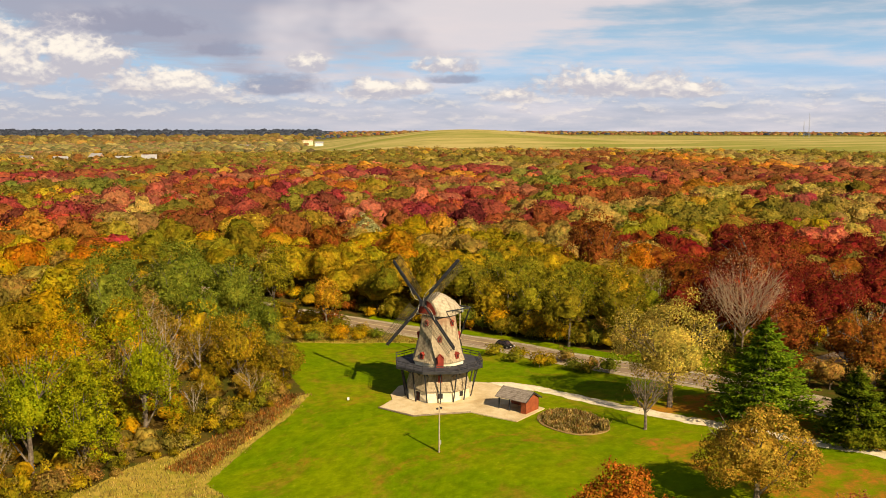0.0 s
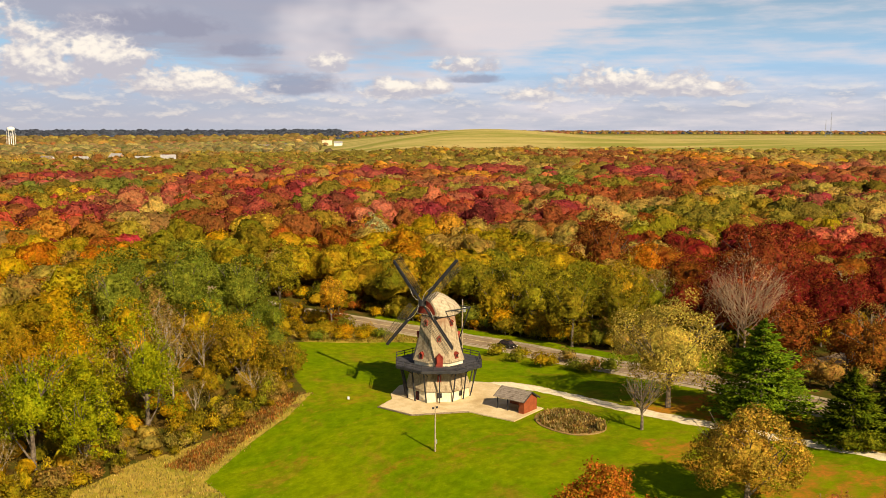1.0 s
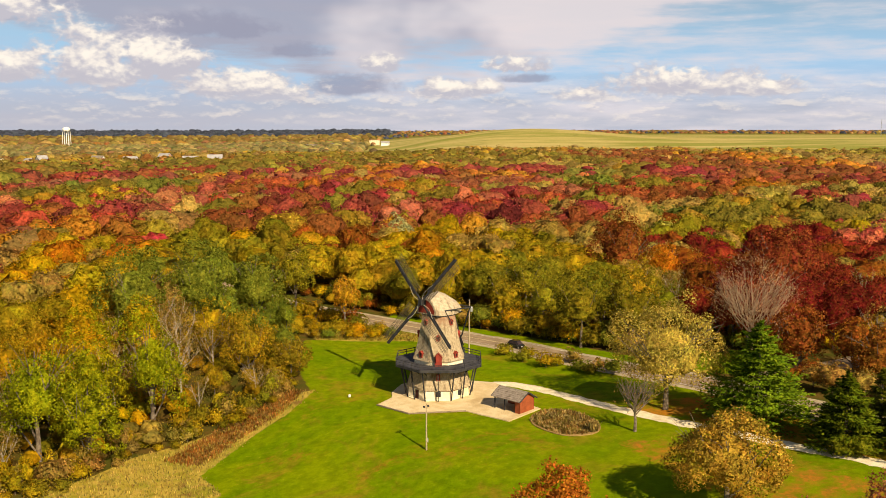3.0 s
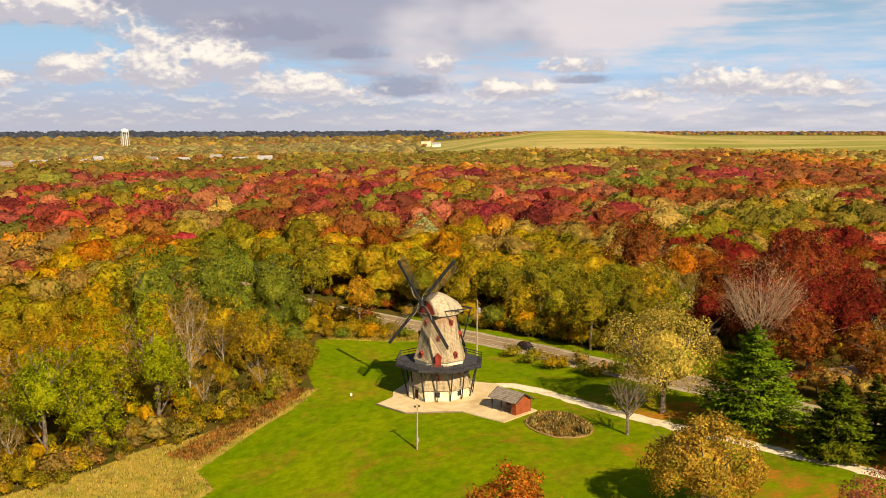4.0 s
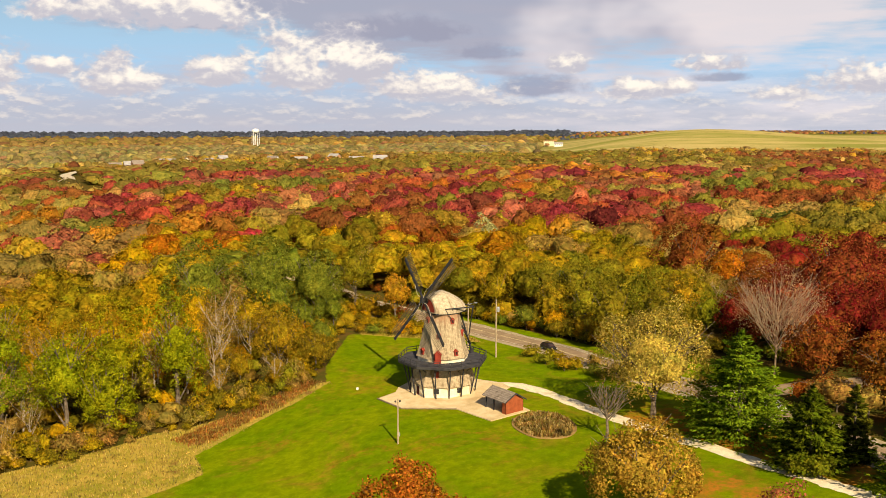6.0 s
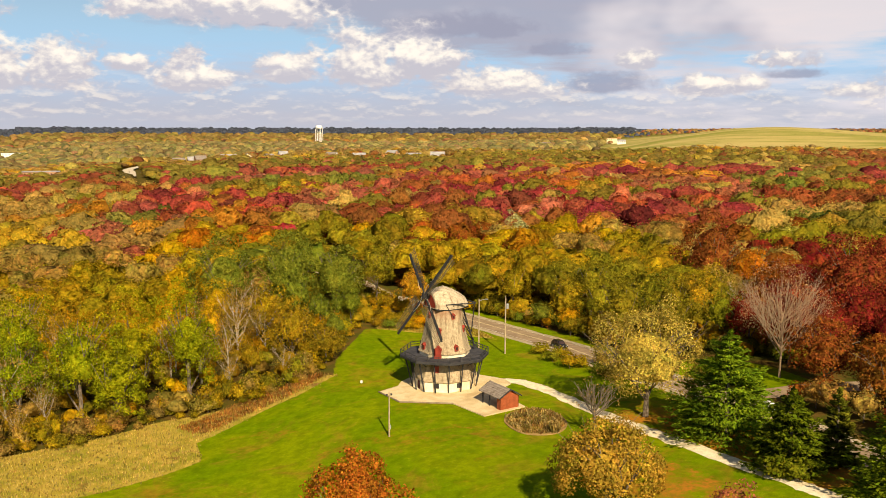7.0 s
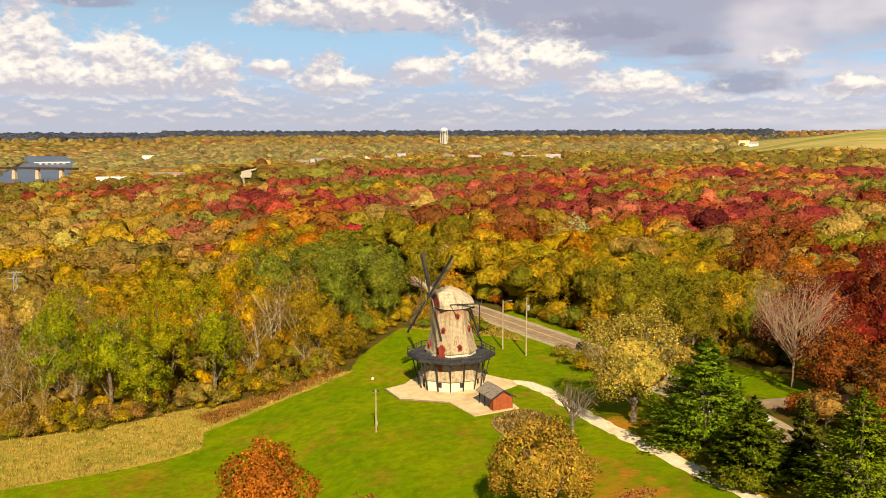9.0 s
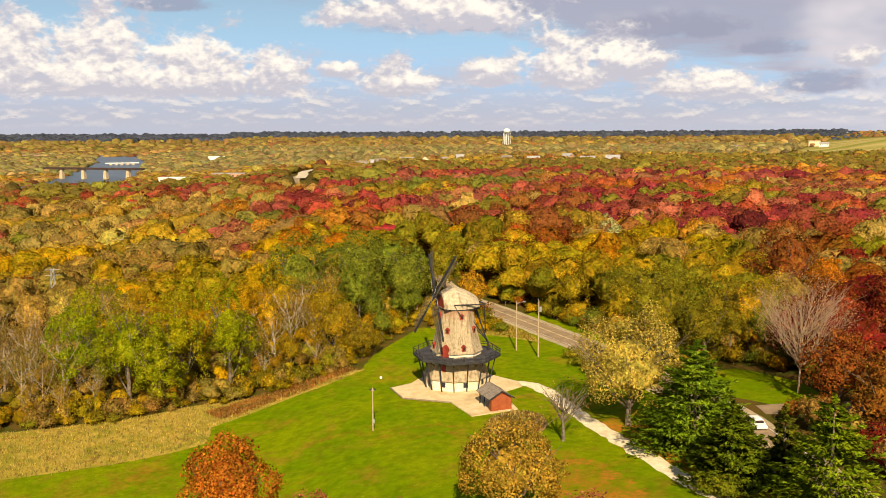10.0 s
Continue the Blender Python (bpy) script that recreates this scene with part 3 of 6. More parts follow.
def crown(rng, rx, z0, z1, lobes=34, lump=0.33, leaves=1500, size=0.2, body=3, fill=0.9, rough=0.16, loose=0.12, low=-0.5, ruffle=0.36):
    """A broadleaf crown between z0 and z1, rx from middle to rim: leaf masses bulging out in lobes, with loose sprays of leaves all over them.
    Returns vertices, triangles and the way each vertex faces."""
    mid = z0 + (z1 - z0) * 0.42
    tall = lambda u: np.where(u[:, 2] > 0, (z1 - z0) * 0.58, (z1 - z0) * 0.42) / rx
    reach = swell(rng, rough)
    i = np.arange(lobes) + 0.5
    z = 1 - (1 - low) * i / lobes
    t = i * 2.39996 + rng.uniform(-0.6, 0.6, lobes)
    flat = np.sqrt(np.maximum(1 - z * z, 0))
    d = unit(np.stack([flat * np.cos(t), flat * np.sin(t), z], 1) + rng.normal(0, 0.12, (lobes, 3)))
    s = lump * rng.uniform(0.62, 1.3, lobes)
    c = d * ((1.0 - s) * reach(d) * rng.uniform(0.84, 1.1, lobes))[:, None]
    c[:, 2] *= tall(d)

    def skin(u):
        b = u @ c.T
        q = s * s - (c * c).sum(1) + b * b
        r = np.where((q > 0) & (b > 0), b + np.sqrt(np.maximum(q, 0)), 0.0)
        core = 0.66 / np.sqrt(u[:, 0] ** 2 + u[:, 1] ** 2 + (u[:, 2] / tall(u)) ** 2)
        top, k = np.maximum(r.max(1), core), r.argmax(1)
        return top, np.where((r.max(1) > core)[:, None], unit(u * top[:, None] - c[k]), u), core

    V, F, M, n = [], [], [], 0
    if fill > 0.3:
        u, f = ROUND[body]
        f = f[u[f][:, :, 2].max(1) > low * 0.8]
        r, bulge, core = skin(u)
        p = u * (np.where(leaves > 2300, core * 1.08, core + (r - core) * (0.85 if leaves > 450 else 1.0)) * rng.normal(1, 0.045, len(u)))[:, None]
        p, m = p * fill * rx + (0, 0, mid), unit(bulge + u * 0.2)
        if leaves > 400:      # close by, every leaf mass has a tone of its own
            p, m, f = p[f].reshape(-1, 3), m[f].reshape(-1, 3), np.arange(f.size).reshape(-1, 3)
        V.append(p), F.append(f), M.append(m)
        n = len(p)
    if leaves:
        k = rng.choice(lobes, leaves * 3, p=s * s / (s * s).sum())
        v = unit(rng.normal(size=(leaves * 3, 3)) + d[k] * 0.5 + (0, 0, 0.25))
        p = c[k] + v * (s[k] * rng.uniform(1 - 1.6 * loose, 1 + loose, leaves * 3))[:, None]
        long = np.linalg.norm(p, axis=1)
        ok = (long > skin(p / (long[:, None] + 1e-9))[0] * 0.88) & (p[:, 2] > low * 1.25 * tall(-np.ones((1, 3))))
        p, v = p[ok][:int(leaves * 0.72)], v[ok][:int(leaves * 0.72)]
        u = unit(rng.normal(size=(leaves, 3)) + (0, 0, 0.2))      # and between the lobes
        u = u[u[:, 2] > low][:leaves - len(p)]
        r, bulge, core = skin(u)
        q = u * (r * rng.uniform(fill if fill > 0.3 else 0.5, 1.02, len(u)))[:, None]
        p, v = np.concatenate([p, q]), np.concatenate([v, unit(bulge + u * 0.3)])
        way = unit(v + unit(p) * 0.1 + rng.normal(0, ruffle, p.shape))
        g = unit(way + rng.normal(size=p.shape) * 0.42)
        p = p * rx + (0, 0, mid)
        a = unit(np.cross(g, rng.normal(size=g.shape)))
        b = np.cross(g, a)
        h = size * rng.uniform(0.6, 1.4, (len(p), 1))
        w = h * rng.uniform(0.5, 0.85, (len(p), 1))
        V.append(np.stack([p - a * h, p - b * w - g * h * 0.2, p + a * h, p + b * w - g * h * 0.2], 1).reshape(-1, 3))
        q = np.arange(len(p) * 4).reshape(-1, 4) + n
        F += [q[:, [0, 1, 2]], q[:, [0, 2, 3]]]
        M.append(np.repeat(way, 4, axis=0))
    M = np.concatenate(M)
    M[:, 2] += 0.12
    return np.concatenate(V), np.concatenate(F), unit(M)


def facing(me, way):
    """Let a mesh's leaves take the light as the masses that they belong to."""
    me.shade_smooth()
    me.attributes.new("custom_normal", "FLOAT_VECTOR", "POINT").data.foreach_set("vector", way.astype(np.float32).reshape(-1))


def tube(points, radii, sides=6):
    """A tapered limb through points."""
    p = np.array(points, float)
    d = np.gradient(p, axis=0)
    d /= np.linalg.norm(d, axis=1, keepdims=True) + 1e-9
    verts, faces = [], []
    for i in range(len(p)):
        a = np.cross(d[i], (0.3, 0.9, 0.2))
        a /= np.linalg.norm(a)
        b = np.cross(d[i], a)
        for k in range(sides):
            t = 2 * math.pi * k / sides
            verts.append(p[i] + radii[i] * (a * math.cos(t) + b * math.sin(t)))
        if i:
            o = (i - 1) * sides
            faces += [(o + k, o + (k + 1) % sides, o + sides + (k + 1) % sides, o + sides + k) for k in range(sides)]
    faces.append(tuple(range((len(p) - 1) * sides, len(p) * sides)))
    return verts, faces


def merged(pieces):
    verts, faces = [], []
    for v, f in pieces:
        o = len(verts)
        verts += [tuple(q) for q in v]
        faces += [tuple(int(i) + o for i in q) for q in f]
    return verts, faces


def limbs(rng, height, rx, z0, n=5, girth=0.3, fork=True, twigs=0):
    pieces = [tube([(0, 0, -0.5), (0.05, 0, height * 0.15), (rng.normal(0, 0.2), rng.normal(0, 0.2), height * 0.45), (rng.normal(0, 0.4), rng.normal(0, 0.4), height * 0.8)],
                   [girth * 1.35, girth, girth * 0.7, girth * 0.15], 7)]
    for i in range(n):
        t = 2 * math.pi * (i + rng.uniform(0, 0.6)) / n
        a = z0 * 0.8 + (height * 0.55 - z0 * 0.8) * rng.random()
        k = rx * rng.uniform(0.6, 0.9)
        e = (k * math.cos(t), k * math.sin(t), a + (height - a) * rng.uniform(0.4, 0.75))
        m = (e[0] * 0.45, e[1] * 0.45, a + (e[2] - a) * 0.35)
        pieces.append(tube([(0, 0, a), m, e], [girth * 0.5, girth * 0.32, girth * 0.08], 5))
        if fork:
            for q in range(2):
                g = (e[0] * 0.8 + rng.normal(0, rx * 0.3), e[1] * 0.8 + rng.normal(0, rx * 0.3), e[2] + rng.uniform(-0.5, 1.5))
                pieces.append(tube([m, ((m[0] + g[0]) / 2, (m[1] + g[1]) / 2, (m[2] + g[2]) / 2 + 0.3), g], [girth * 0.25, girth * 0.15, girth * 0.05], 4))
        for q in range(twigs):
            b = np.array(m) + (np.array(e) - np.array(m)) * rng.uniform(0.2, 1.0)
            g = b + (rng.normal(0, rx * 0.13) + e[0] * 0.15, rng.normal(0, rx * 0.13) + e[1] * 0.15, rng.uniform(0.08, 0.24) * (height - z0))
            g[2] = min(g[2], height)
            pieces.append(tube([b, (b + g) / 2 + (0, 0, 0.15), g], [girth * 0.13, girth * 0.085, girth * 0.03], 3))
    return pieces


def part(name, data, mat, parent, label="", smooth=False):
    """One mesh object under a thing or under a part, from vertices and faces, or from a bmesh."""
    me = bpy.data.meshes.new(name)
    if isinstance(data, bmesh.types.BMesh):
        data.to_mesh(me)
        data.free()
    else:
        me.from_pydata([tuple(map(float, v)) for v in data[0]], [], [tuple(map(int, f)) for f in data[1]])
        if len(data) > 2:
            facing(me, data[2])
    if mat:
        me.materials.append(mat)
    if smooth:
        me.shade_smooth()
    ob = new(name, me)
    ob.parent = parent
    if label:
        tagged(ob, label)
    return ob


def tree(name, rng, height, rx, z0, leaves, size, lobes, lump, girth=0.3, n_limbs=5, bark=None, fork=True, fill=0.9, twigs=0, rough=0.16, loose=0.12, low=-0.6):
    """A broadleaf tree with its base at the origin: trunk with limbs, and a crown of leaf masses and sprays; lump is a lobe's part of the crown's width."""
    ob = new(name)
    part("trunk", merged(limbs(rng, height, rx, z0, n_limbs, girth, fork, twigs)), bark or BARK, ob)
    part("crown", crown(rng, rx, z0, height, lobes, lump, leaves, size, 3 if leaves > 600 else 2, fill, rough, loose, low), LEAF, ob)
    return ob


def plant(ob, x, y, spin, scale, color, label, category="tree", group="", sink=0.0):
    """Stand a copy of a model tree on the ground."""
    m = Matrix.Translation((x, y, float(land(x, y)) - sink)) @ Matrix.Rotation(spin, 4, "Z")
    c = copy_thing(ob, m)
    c.scale = scale
    for o in c.children:
        if o.name.startswith("crown"):
            o.color = color
    return tagged(c, label, category, group)


def drop_model(ob):
    for o in (*ob.children_recursive, ob):
        bpy.data.objects.remove(o)


rng = np.random.default_rng(7)
OAKS, AIRY, OPEN = [], [], []      # round oaks; taller, finer-leaved trees; half-bare ones
for i in range(6):
    h, rx = rng.uniform(14.5, 17.5), rng.uniform(5.0, 6.4)
    OAKS.append(tree("broadleaf_tree", rng, h, rx, h * rng.uniform(0.12, 0.22), 1750, 0.22, 64, 0.23, 0.26, 4, fork=False, fill=0.74, loose=0.22))
for i in range(7):
    h, rx = rng.uniform(14.5, 18), rng.uniform(4.2, 5.6)
    AIRY.append(tree("broadleaf_tree", rng, h, rx, h * rng.uniform(0.10, 0.26), 1850, 0.20, 60, 0.23, 0.24, 5, fork=False, fill=0.66, rough=0.28, loose=0.3))
for i in range(4):
    h, rx = rng.uniform(13.5, 16.5), rng.uniform(4.4, 5.6)
    OPEN.append(tree("broadleaf_tree", rng, h, rx, h * 0.22, 1500, 0.16, 34, 0.36, 0.2, 8, BARK_PALE, False, 0, 6, 0.22, 0.34))
MODELS = OAKS + AIRY + OPEN
SMALL = [tree("small_tree", rng, rng.uniform(6.5, 8.5), rng.uniform(2.6, 3.4), 1.0, 520, 0.2, 18, 0.4, 0.12, 4, fork=False, fill=0.76, loose=0.25, rough=0.25) for i in range(4)]
SHRUBS = [tree("shrub", rng, rng.uniform(2.2, 3.2), rng.uniform(1.5, 2.0), 0.2, 420, 0.15, 12, 0.42, 0.05, 3, fork=False, fill=0.62, loose=0.34, rough=0.3) for i in range(3)]


def model_for(kind, rng):
    kin = OPEN if kind == "B" else OAKS if kind in "KCRSUPO" else AIRY
    return kin[rng.integers(len(kin))]


HOUSES = [(-555, 950), (-576, 1047), (-550, 1107), (-688, 1090), (-478, 1116), (-418, 1067), (-520, 1000), (-640, 1030), (-342, 1076), (-583, 1006), (-710, 1090),
          (-396, 1145), (-319, 1113), (-311, 1987), (-293, 2151), (-264, 1981), (-340, 2080), (-230, 2200), (-180, 2350), (-260, 2300)]
HALLS = [(-615, 583), (-628, 683), (-1271, 1411), (-1752, 1348)]
open_xy = np.array([(x + dx * 0.42, y - dx) for x, y in HOUSES + HALLS for dx in (0, 18, 36, 54, 72, 90)])


def front(x, y):
    """Distance in metres to the strips that lie before the far houses, on the mill's side."""
    return np.min(np.hypot(x[:, None] - open_xy[:, 0], y[:, None] - open_xy[:, 1]), axis=1)


def free(x, y):
    """Where woodland may stand."""
    ok = (inside(LAWN, x, y) < -3.5) & (inside(DRY, x, y) < -2.0) & (inside(FAR_LAWN, x, y) < -2) & (inside(VERGE, x, y) < -1)
    ok &= (line_dist(RIVER, x, y) > 52) & (front(x, y) > 13)
    return ok & (line_dist(ROAD_LINE, x, y) > np.where(np.hypot(x, y) > 440, 15, np.where(y > 114, 2.5, 8.5))) & (line_dist([(60, 2), (72, 8), (84, 14), (97, 26), (112, 44)], x, y) > 7)


def scatter(rng, x0, x1, y0, y1, gap, ok):
    """Points about gap apart, on a shaken hexagonal net, where ok holds."""
    x, y = np.meshgrid(np.arange(float(x0), x1, gap), np.arange(float(y0), y1, gap * 0.866))
    x[1::2] += gap / 2
    x, y = (v.ravel() + rng.uniform(-0.33, 0.33, v.size) * gap for v in (x, y))
    keep = ok(x, y)
    return list(zip(x[keep], y[keep]))


def seen_side(x, y, reach):
    """Which places lie in the country that the flight looks over."""
    a = np.degrees(np.arctan2(x - 30, y + 175))
    return (np.hypot(x - 30, y + 175) < reach) & (-56 < a) & (a < 40)


SPOTS = [(80, -9), (91, -20), (97, -2), (-66, -5), (-54, -0.5), (-68.6, -15.6), (-95, -3), (-75, 55), (-62, 66), (-48, 68), (-24.4, 63), (-39, 75), (-40, 20.5), (51, 94), (61.6, 86.6),
         (64.4, 15.3), (83, 55), (-14.7, 154), (72, 9)]


def clear_of(pts, x, y, d):
    """Which places lie farther than d from all of pts."""
    pts = np.asarray(pts, float)
    return np.array([np.min(np.hypot(pts[:, 0] - a, pts[:, 1] - b)) > d for a, b in zip(x, y)], bool) if len(x) else np.zeros(0, bool)


def woodland_at(x, y):
    """Where the woodland's trees may stand."""
    ok = free(x, y) & seen_side(x, y, 1500) & ~meadow(x, y)
    return ok & ~((x > 30) & (y < 0) & (x < 72 - y * 0.75)) & ~((-34 < x) & (y < 48) & (x < 20))


def meadow(x, y):
    r, a = np.hypot(x, y), np.degrees(np.arctan2(x, y))
    return (r > 1290 + 40 * np.sin(a)) & (r < 3050) & (a > -6.4 + (r - 1465) * 0.0012)


# the trees that stand out, each of its stand's colour, then the ranks between them
ok = woodland_at(stand_xy[:, 0], stand_xy[:, 1]) & clear_of(SPOTS, stand_xy[:, 0], stand_xy[:, 1], 6.0)
chief = [(x, y, str(k)) for (x, y), k, good in zip(stand_xy, stand_kind, ok) if good]
rank = scatter(rng, -175, 150, -75, 150, 8.8, lambda x, y: woodland_at(x, y) & seen_side(x, y, 420))
rank += scatter(rng, -440, 300, -60, 620, 12.2, lambda x, y: woodland_at(x, y) & seen_side(x, y, 640) & ~((-175 < x) & (x < 150) & (y < 150) & seen_side(x, y, 420)))
rank = np.array(rank)
rank = rank[clear_of([c[:2] for c in chief], rank[:, 0], rank[:, 1], 6.0) & clear_of(SPOTS, rank[:, 0], rank[:, 1], 7.0)]
trees = [(x, y, k, 1.07) for x, y, k in chief if seen_side(x, y, 640)] + [(x, y, kind_at(x, y, rng), rng.uniform(0.78, 1.0)) for x, y in rank]
trees.sort(key=lambda p: math.hypot(p[0] - 25, p[1] + 175))
NEAR = 280
for x, y, k, s in trees[:NEAR]:
    edge = max(float(inside(LAWN, x, y)), float(inside(VERGE, x, y)), float(inside(DRY, x, y)))
    if edge > -16 and x < 0:
        s *= 0.64
    plant(model_for(k, rng), x, y, rng.uniform(0, 6.28), (s * rng.uniform(0.92, 1.16), s * rng.uniform(0.92, 1.16), s),
          tint(k, rng), WORDS[k] + " standing in the woodland", group="woodland trees")


def wood(name, pts, rng, lobes, lump, leaves, size, body, hgt, wid, label, squash=0.72, haze_share=0.0, haze_tint=(0.38, 0.21, 0.15), low=-0.35):
    """Far woodland, one mesh: every tree a lobed crown with leaf sprays on it, hgt high and wid from middle to rim; pts are places, kinds and sizes."""
    V, F, C, W, n = [], [], [], [], 0
    models = []
    for i in range(24):
        w = wid * rng.uniform(0.78, 1.26)
        models.append(crown(rng, w, max(hgt - w * 2 * squash, 0.3), hgt * rng.uniform(0.94, 1.06), lobes, lump, leaves, size, body, 0.9, 0.18, 0.2, low))
    xy = np.array([p[:2] for p in pts], float)
    base = land(xy[:, 0], xy[:, 1])
    shy = np.where(line_dist(RIVER, xy[:, 0], xy[:, 1]) < 300, np.where(np.hypot(xy[:, 0], xy[:, 1]) > 1030, 0.6, 0.85), 1.0)
    shy = np.where(front(xy[:, 0], xy[:, 1]) < 26, np.minimum(shy, 0.42), shy)
    shy = np.where((line_dist(FAR_ROAD, xy[:, 0], xy[:, 1]) < 75) & (xy[:, 0] > -640), np.minimum(shy, 0.5), shy)
    for (x, y, kind, big), z, s in zip(pts, base, shy):
        v, f, m = models[rng.integers(24)]
        t, k = rng.uniform(0, 6.28), big * rng.uniform(0.9, 1.15)
        co, si = math.cos(t), math.sin(t)
        q = np.stack([x + k * (v[:, 0] * co - v[:, 1] * si), y + k * (v[:, 0] * si + v[:, 1] * co), z + v[:, 2] * big * rng.uniform(0.93, 1.07) * s], 1)
        # distance haze is painted in: leaf colour blends towards a paler, duller tone
        c = np.array(tint(kind, rng, 0.13 + haze_share * 0.25), np.float32) * (1.14 - haze_share) + np.array((*haze_tint, 1)) * haze_share if kind != "D" else np.array(HUES["D"] + (1.0,))
        V.append(q), F.append(f + n), C.append(np.tile(c, (len(v), 1)))
        W.append(np.stack([m[:, 0] * co - m[:, 1] * si, m[:, 0] * si + m[:, 1] * co, m[:, 2]], 1))
        n += len(v)
    V, F, C = np.concatenate(V), np.concatenate(F), np.concatenate(C).astype(np.float32)
    me = bpy.data.meshes.new(name)
    me.vertices.add(len(V)), me.loops.add(F.size), me.polygons.add(len(F))
    me.vertices.foreach_set("co", V.reshape(-1).astype(np.float32))
    me.loops.foreach_set("vertex_index", F.reshape(-1).astype(np.int32))
    me.polygons.foreach_set("loop_start", np.arange(0, F.size, 3, dtype=np.int32))
    me.update(calc_edges=True)
    facing(me, np.concatenate(W))
    me.attributes.new("hue", "FLOAT_COLOR", "POINT").data.foreach_set("color", C.reshape(-1))
    me.materials.append(LEAF_FAR)
    return tagged(new(name, me), label, "woodland", kind="stuff")


def mixed(pts, rng, pick, lo=0.82, hi=1.1):
    return [(x, y, pick(x, y, rng), rng.uniform(lo, hi)) for x, y in pts]


wood("woodland", trees[NEAR:NEAR + 520], rng, 56, 0.24, 430, 0.28, 2, 16, 6.4, "dense autumn oak woodland in crimson, rust, orange and olive", squash=0.8)
wood("middle_woodland", trees[NEAR + 520:], rng, 40, 0.27, 150, 0.46, 2, 16, 7.2, "autumn oak woodland canopy in crimson, rust and olive", haze_share=0.12)
far = scatter(rng, -1150, 800, 0, 1400, 15.5, lambda x, y: woodland_at(x, y) & ~seen_side(x, y, 640))
far = [(x, y, k, 1.15) for x, y, k in chief if not seen_side(x, y, 640)] + mixed(far, rng, kind_at)
wood("distant_woodland", far, rng, 18, 0.42, 14, 1.1, 1, 15, 9.0, "distant autumn woodland canopy in mixed reds and greens", haze_share=0.2)
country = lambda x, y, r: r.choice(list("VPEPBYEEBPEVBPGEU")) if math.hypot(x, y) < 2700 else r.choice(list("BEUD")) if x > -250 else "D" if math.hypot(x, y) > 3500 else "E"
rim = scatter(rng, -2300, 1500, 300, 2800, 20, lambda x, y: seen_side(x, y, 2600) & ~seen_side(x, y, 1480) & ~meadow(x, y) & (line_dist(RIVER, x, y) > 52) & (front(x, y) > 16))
wood("remote_woodland", mixed(rim, rng, country, 0.65, 1.15), rng, 9, 0.55, 0, 1.6, 1, 16.0, 10.5, "remote olive and yellow woods and garden trees of the suburbs", squash=0.8, haze_share=0.6, haze_tint=(0.30, 0.265, 0.15))
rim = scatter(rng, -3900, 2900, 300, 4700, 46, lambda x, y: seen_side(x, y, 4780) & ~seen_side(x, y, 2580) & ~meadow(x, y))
wood("horizon_woodland", [(x, y, k, s * (0.55 if x > -300 else 1.0)) for x, y, k, s in mixed(rim, rng, country)], rng, 8, 0.6, 0, 4.0, 1, 14, 17, "far dark line of woods along the horizon", squash=0.42, haze_share=0.4, low=0.0)

# ---- the windmill ----


def shingle_look(a, b, stain=None):
    """Rows of small wooden shingles, grey and tan, weathered in streaks."""
    def build(n, s):
        p = local(n)
        q = n.add("ShaderNodeSeparateXYZ")
        n.put(q.inputs[0], p)
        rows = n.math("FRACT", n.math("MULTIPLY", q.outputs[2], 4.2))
        cell = n.add("ShaderNodeTexVoronoi")
        n.put(cell.inputs["Vector"], n.vec(n.math("MULTIPLY", q.outputs[0], 6.0), n.math("MULTIPLY", q.outputs[1], 6.0), n.math("FLOOR", n.math("MULTIPLY", q.outputs[2], 4.2))))
        cell.inputs["Scale"].default_value = 1.0
        col = n.mix(cell.outputs["Color"], rgb(*a), rgb(*b))
        streak = n.noise(n.vec(n.math("MULTIPLY", q.outputs[0], 1.6), n.math("MULTIPLY", q.outputs[1], 1.6), n.math("MULTIPLY", q.outputs[2], 0.25)), 1.0, 5, 0.6)
        col = n.mix(n.ramp(streak, 0.45, 0.75), col, rgb(a[0] * 0.55, a[1] * 0.5, a[2] * 0.45))
        if stain:
            f = n.math("MULTIPLY", n.ramp(n.math("ADD", q.outputs[2], n.math("MULTIPLY", n.math("SUBTRACT", streak, 0.5), 5.0)), 13.4, 15.6), 0.7)
            col = n.mix(f, col, rgb(*stain))
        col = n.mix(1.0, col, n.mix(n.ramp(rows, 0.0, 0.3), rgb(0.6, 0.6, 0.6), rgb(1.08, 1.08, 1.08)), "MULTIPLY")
        n.put(s.inputs["Base Color"], col)
        bump(n, s, n.math("ADD", n.math("MULTIPLY", rows, -0.7), n.noise(p, 6.0, 4)), 0.6, 0.04)
    return build


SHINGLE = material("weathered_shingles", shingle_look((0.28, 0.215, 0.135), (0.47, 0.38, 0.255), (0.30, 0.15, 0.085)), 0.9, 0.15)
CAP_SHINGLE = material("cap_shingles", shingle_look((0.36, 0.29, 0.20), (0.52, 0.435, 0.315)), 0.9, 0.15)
STUCCO = material("cream_stucco", speckled((0.74, 0.65, 0.45), (0.82, 0.75, 0.57), 0.8, 5.0, (0.62, 0.52, 0.34), pos=local), 0.9, 0.2)
DARK_WOOD = material("tarred_timber", speckled((0.020, 0.020, 0.024), (0.04, 0.038, 0.04), 1.5, 10.0, pos=local), 0.75, 0.3)
DECK = material("dark_deck_boards", speckled((0.034, 0.034, 0.042), (0.06, 0.058, 0.068), 0.8, 6.0, pos=local), 0.8, 0.25)
RED = material("red_painted_boards", speckled((0.20, 0.024, 0.014), (0.27, 0.036, 0.02), 1.2, 9.0, pos=local), 0.7, 0.3)
